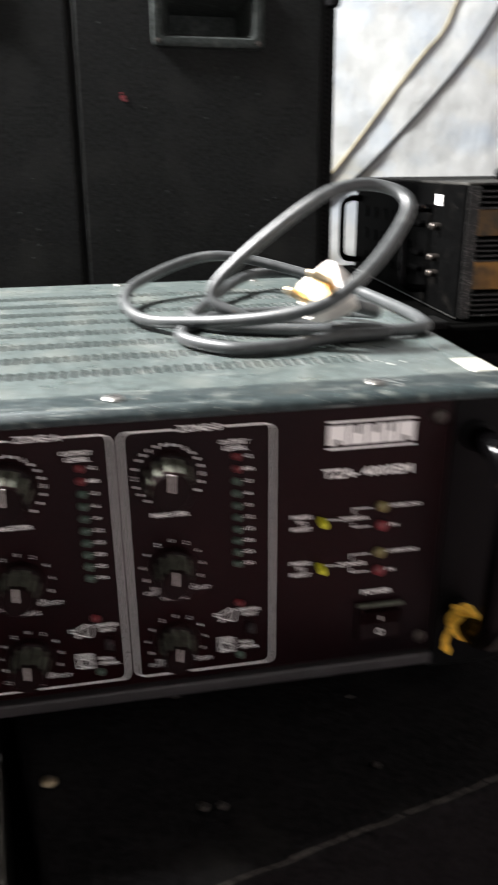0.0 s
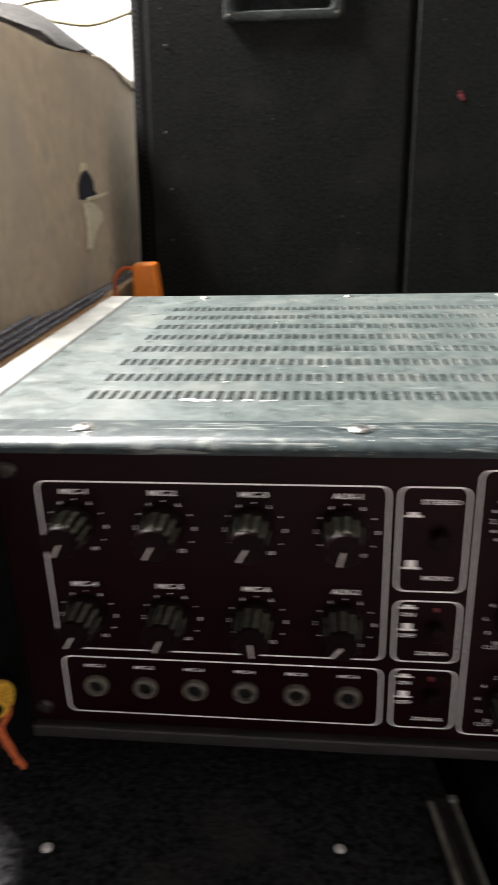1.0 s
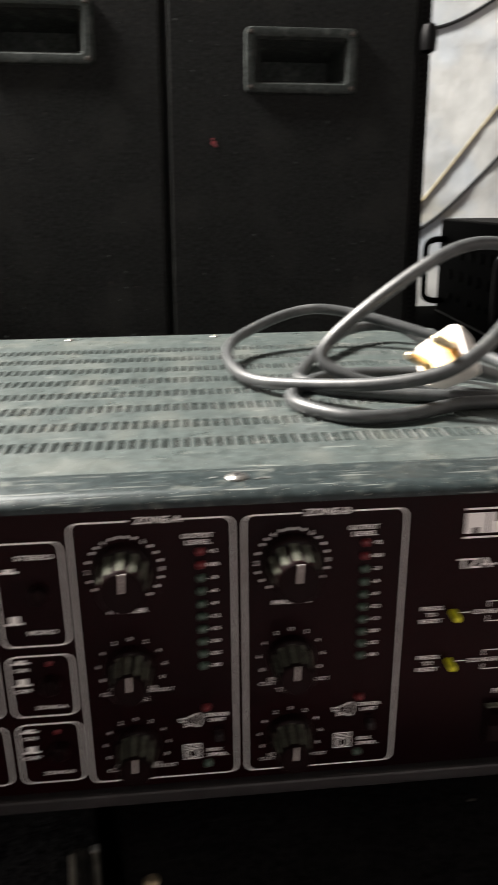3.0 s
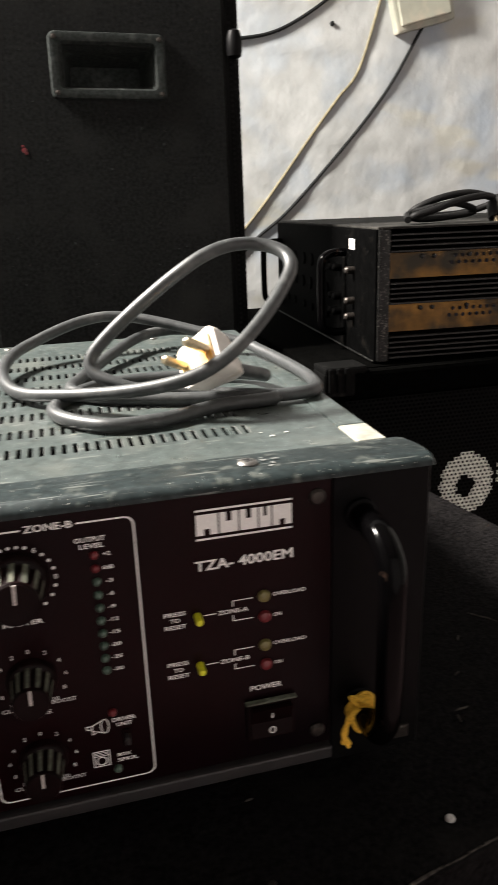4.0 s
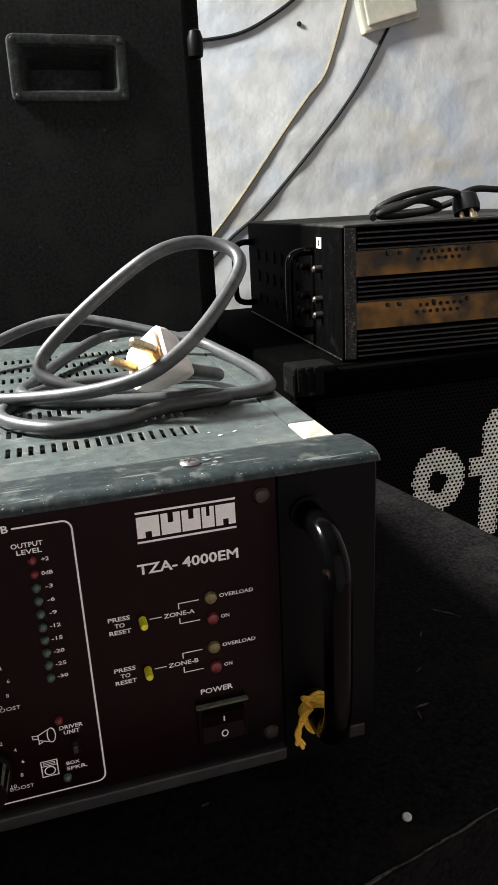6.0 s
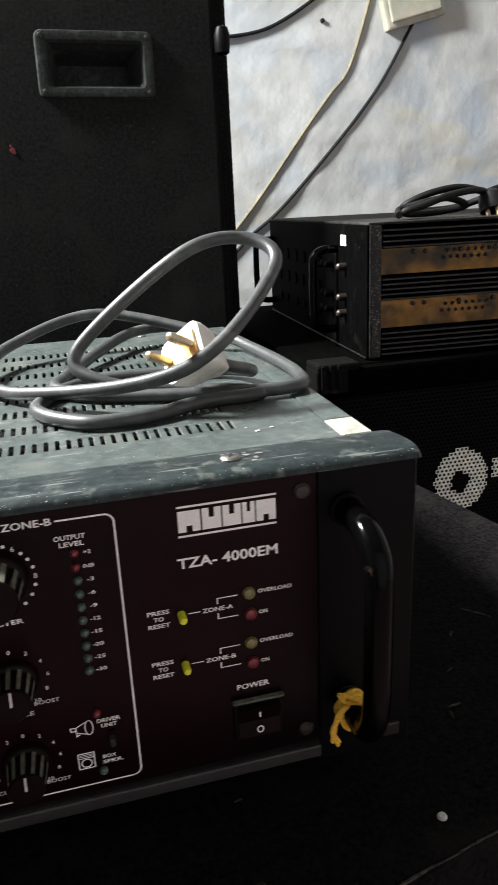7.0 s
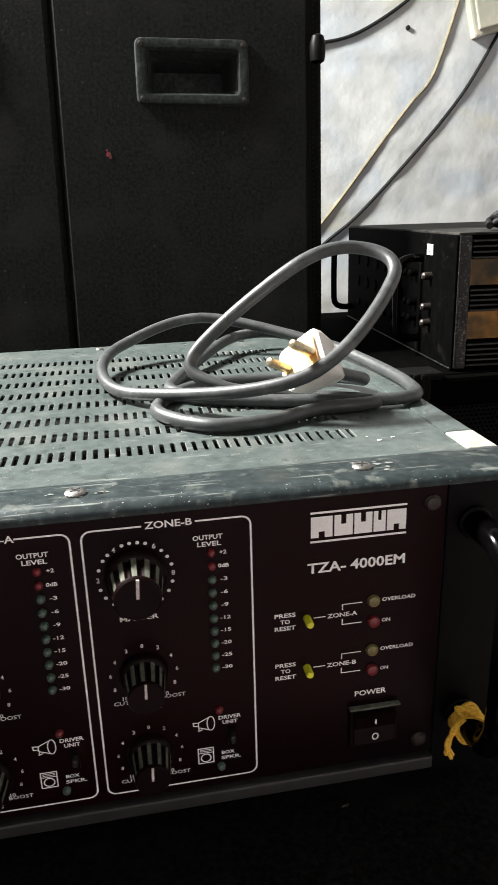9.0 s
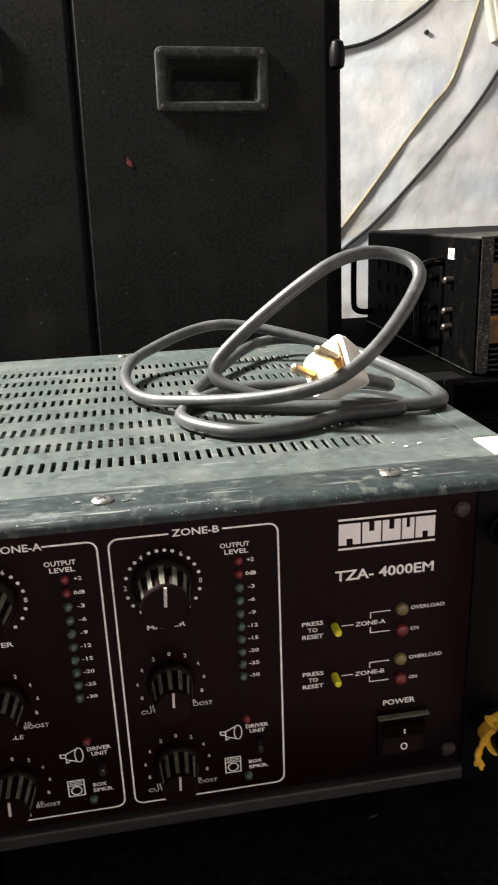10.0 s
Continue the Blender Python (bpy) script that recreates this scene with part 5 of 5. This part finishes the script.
# cloth heap on the box
cl = thing("cloth", pose(-0.55, 0.62, 0.372), "crumpled grey-brown cloth heaped on top of the box", "cloth")
cm = bmesh.new()
gridv = []
NX, NY = 26, 30
for i in range(NX + 1):
    row = []
    for j in range(NY + 1):
        x, y = -0.74 + (0.350 + 0.040 * min(1.0, j / 14)) * i / NX, 0.40 + 0.50 * j / NY
        n1 = noise.fractal(Vector((x * 9, y * 9, 2.0)), 0.8, 2.0, 3)
        edge = min(1.0, 4 * min(i / NX, 1 - i / NX, j / NY, 1 - j / NY))
        row.append(cm.verts.new((x, y, 0.369 - 0.022 * max(0, (y - 0.75) / 0.12) * 0.6 + edge * (0.018 + 0.022 * n1 ) + 0.034 * min(1.0, 4 * (1 - i / NX) + 0.25) * max(0.0, min(1.0, (0.90 - y) / 0.22)) + 0.006 - 0.010 * max(0.0, (x + 0.372) / 0.02) * (1 + n1))))
    gridv.append(row)
for i in range(NX):
    for j in range(NY):
        cm.faces.new((gridv[i][j], gridv[i + 1][j], gridv[i + 1][j + 1], gridv[i][j + 1]))
bmesh.ops.solidify(cm, geom=cm.faces[:], thickness=0.004)
part("cloth_sheet", cm, CLOTH, cl, world=True, smooth=True)
for pts in ([(-0.520, 0.400), (-0.495, 0.447), (-0.469, 0.458), (-0.404, 0.461), (-0.370, 0.467), (-0.30, 0.474)],
            [(-0.530, 0.395), (-0.500, 0.440), (-0.472, 0.439), (-0.409, 0.428), (-0.378, 0.429), (-0.342, 0.438), (-0.29, 0.452)]):
    bw = thing("brown_wire", pose(pts[0][0], 0.85, pts[0][1]), "thin brown wire strung from the speaker over the box", "wire")
    part("strand", tube([(x, 0.85, z) for x, z in pts], 0.0022, 8, 6), TAN, bw, world=True, smooth=True)

# small orange cap behind the amplifier
oc = thing("orange_cap", pose(-0.256, 0.53, -0.0066), "bright orange plastic cap with a dark red lead behind the amplifier", "cap")
ob_b = bmesh.new()
add_box(ob_b, -0.277, -0.248, 0.520, 0.545, 0.114, 0.153, 0.004, 3)
for v in ob_b.verts:
    v.co.x += -0.10 * (v.co.z - 0.112) * (1 if v.co.x > -0.262 else -0.3)
part("cap_body", ob_b, ORANGE, oc, world=True, smooth=True)
part("post", box(-0.270, -0.254, 0.524, 0.541, -0.0066, 0.115, 0.002), CASE, oc, world=True)
part("lead", tube([(-0.275, 0.532, 0.145), (-0.286, 0.532, 0.148), (-0.297, 0.532, 0.138), (-0.299, 0.532, 0.116), (-0.294, 0.535, 0.0)], 0.0022, 8, 5), THREADO, oc, world=True, smooth=True)
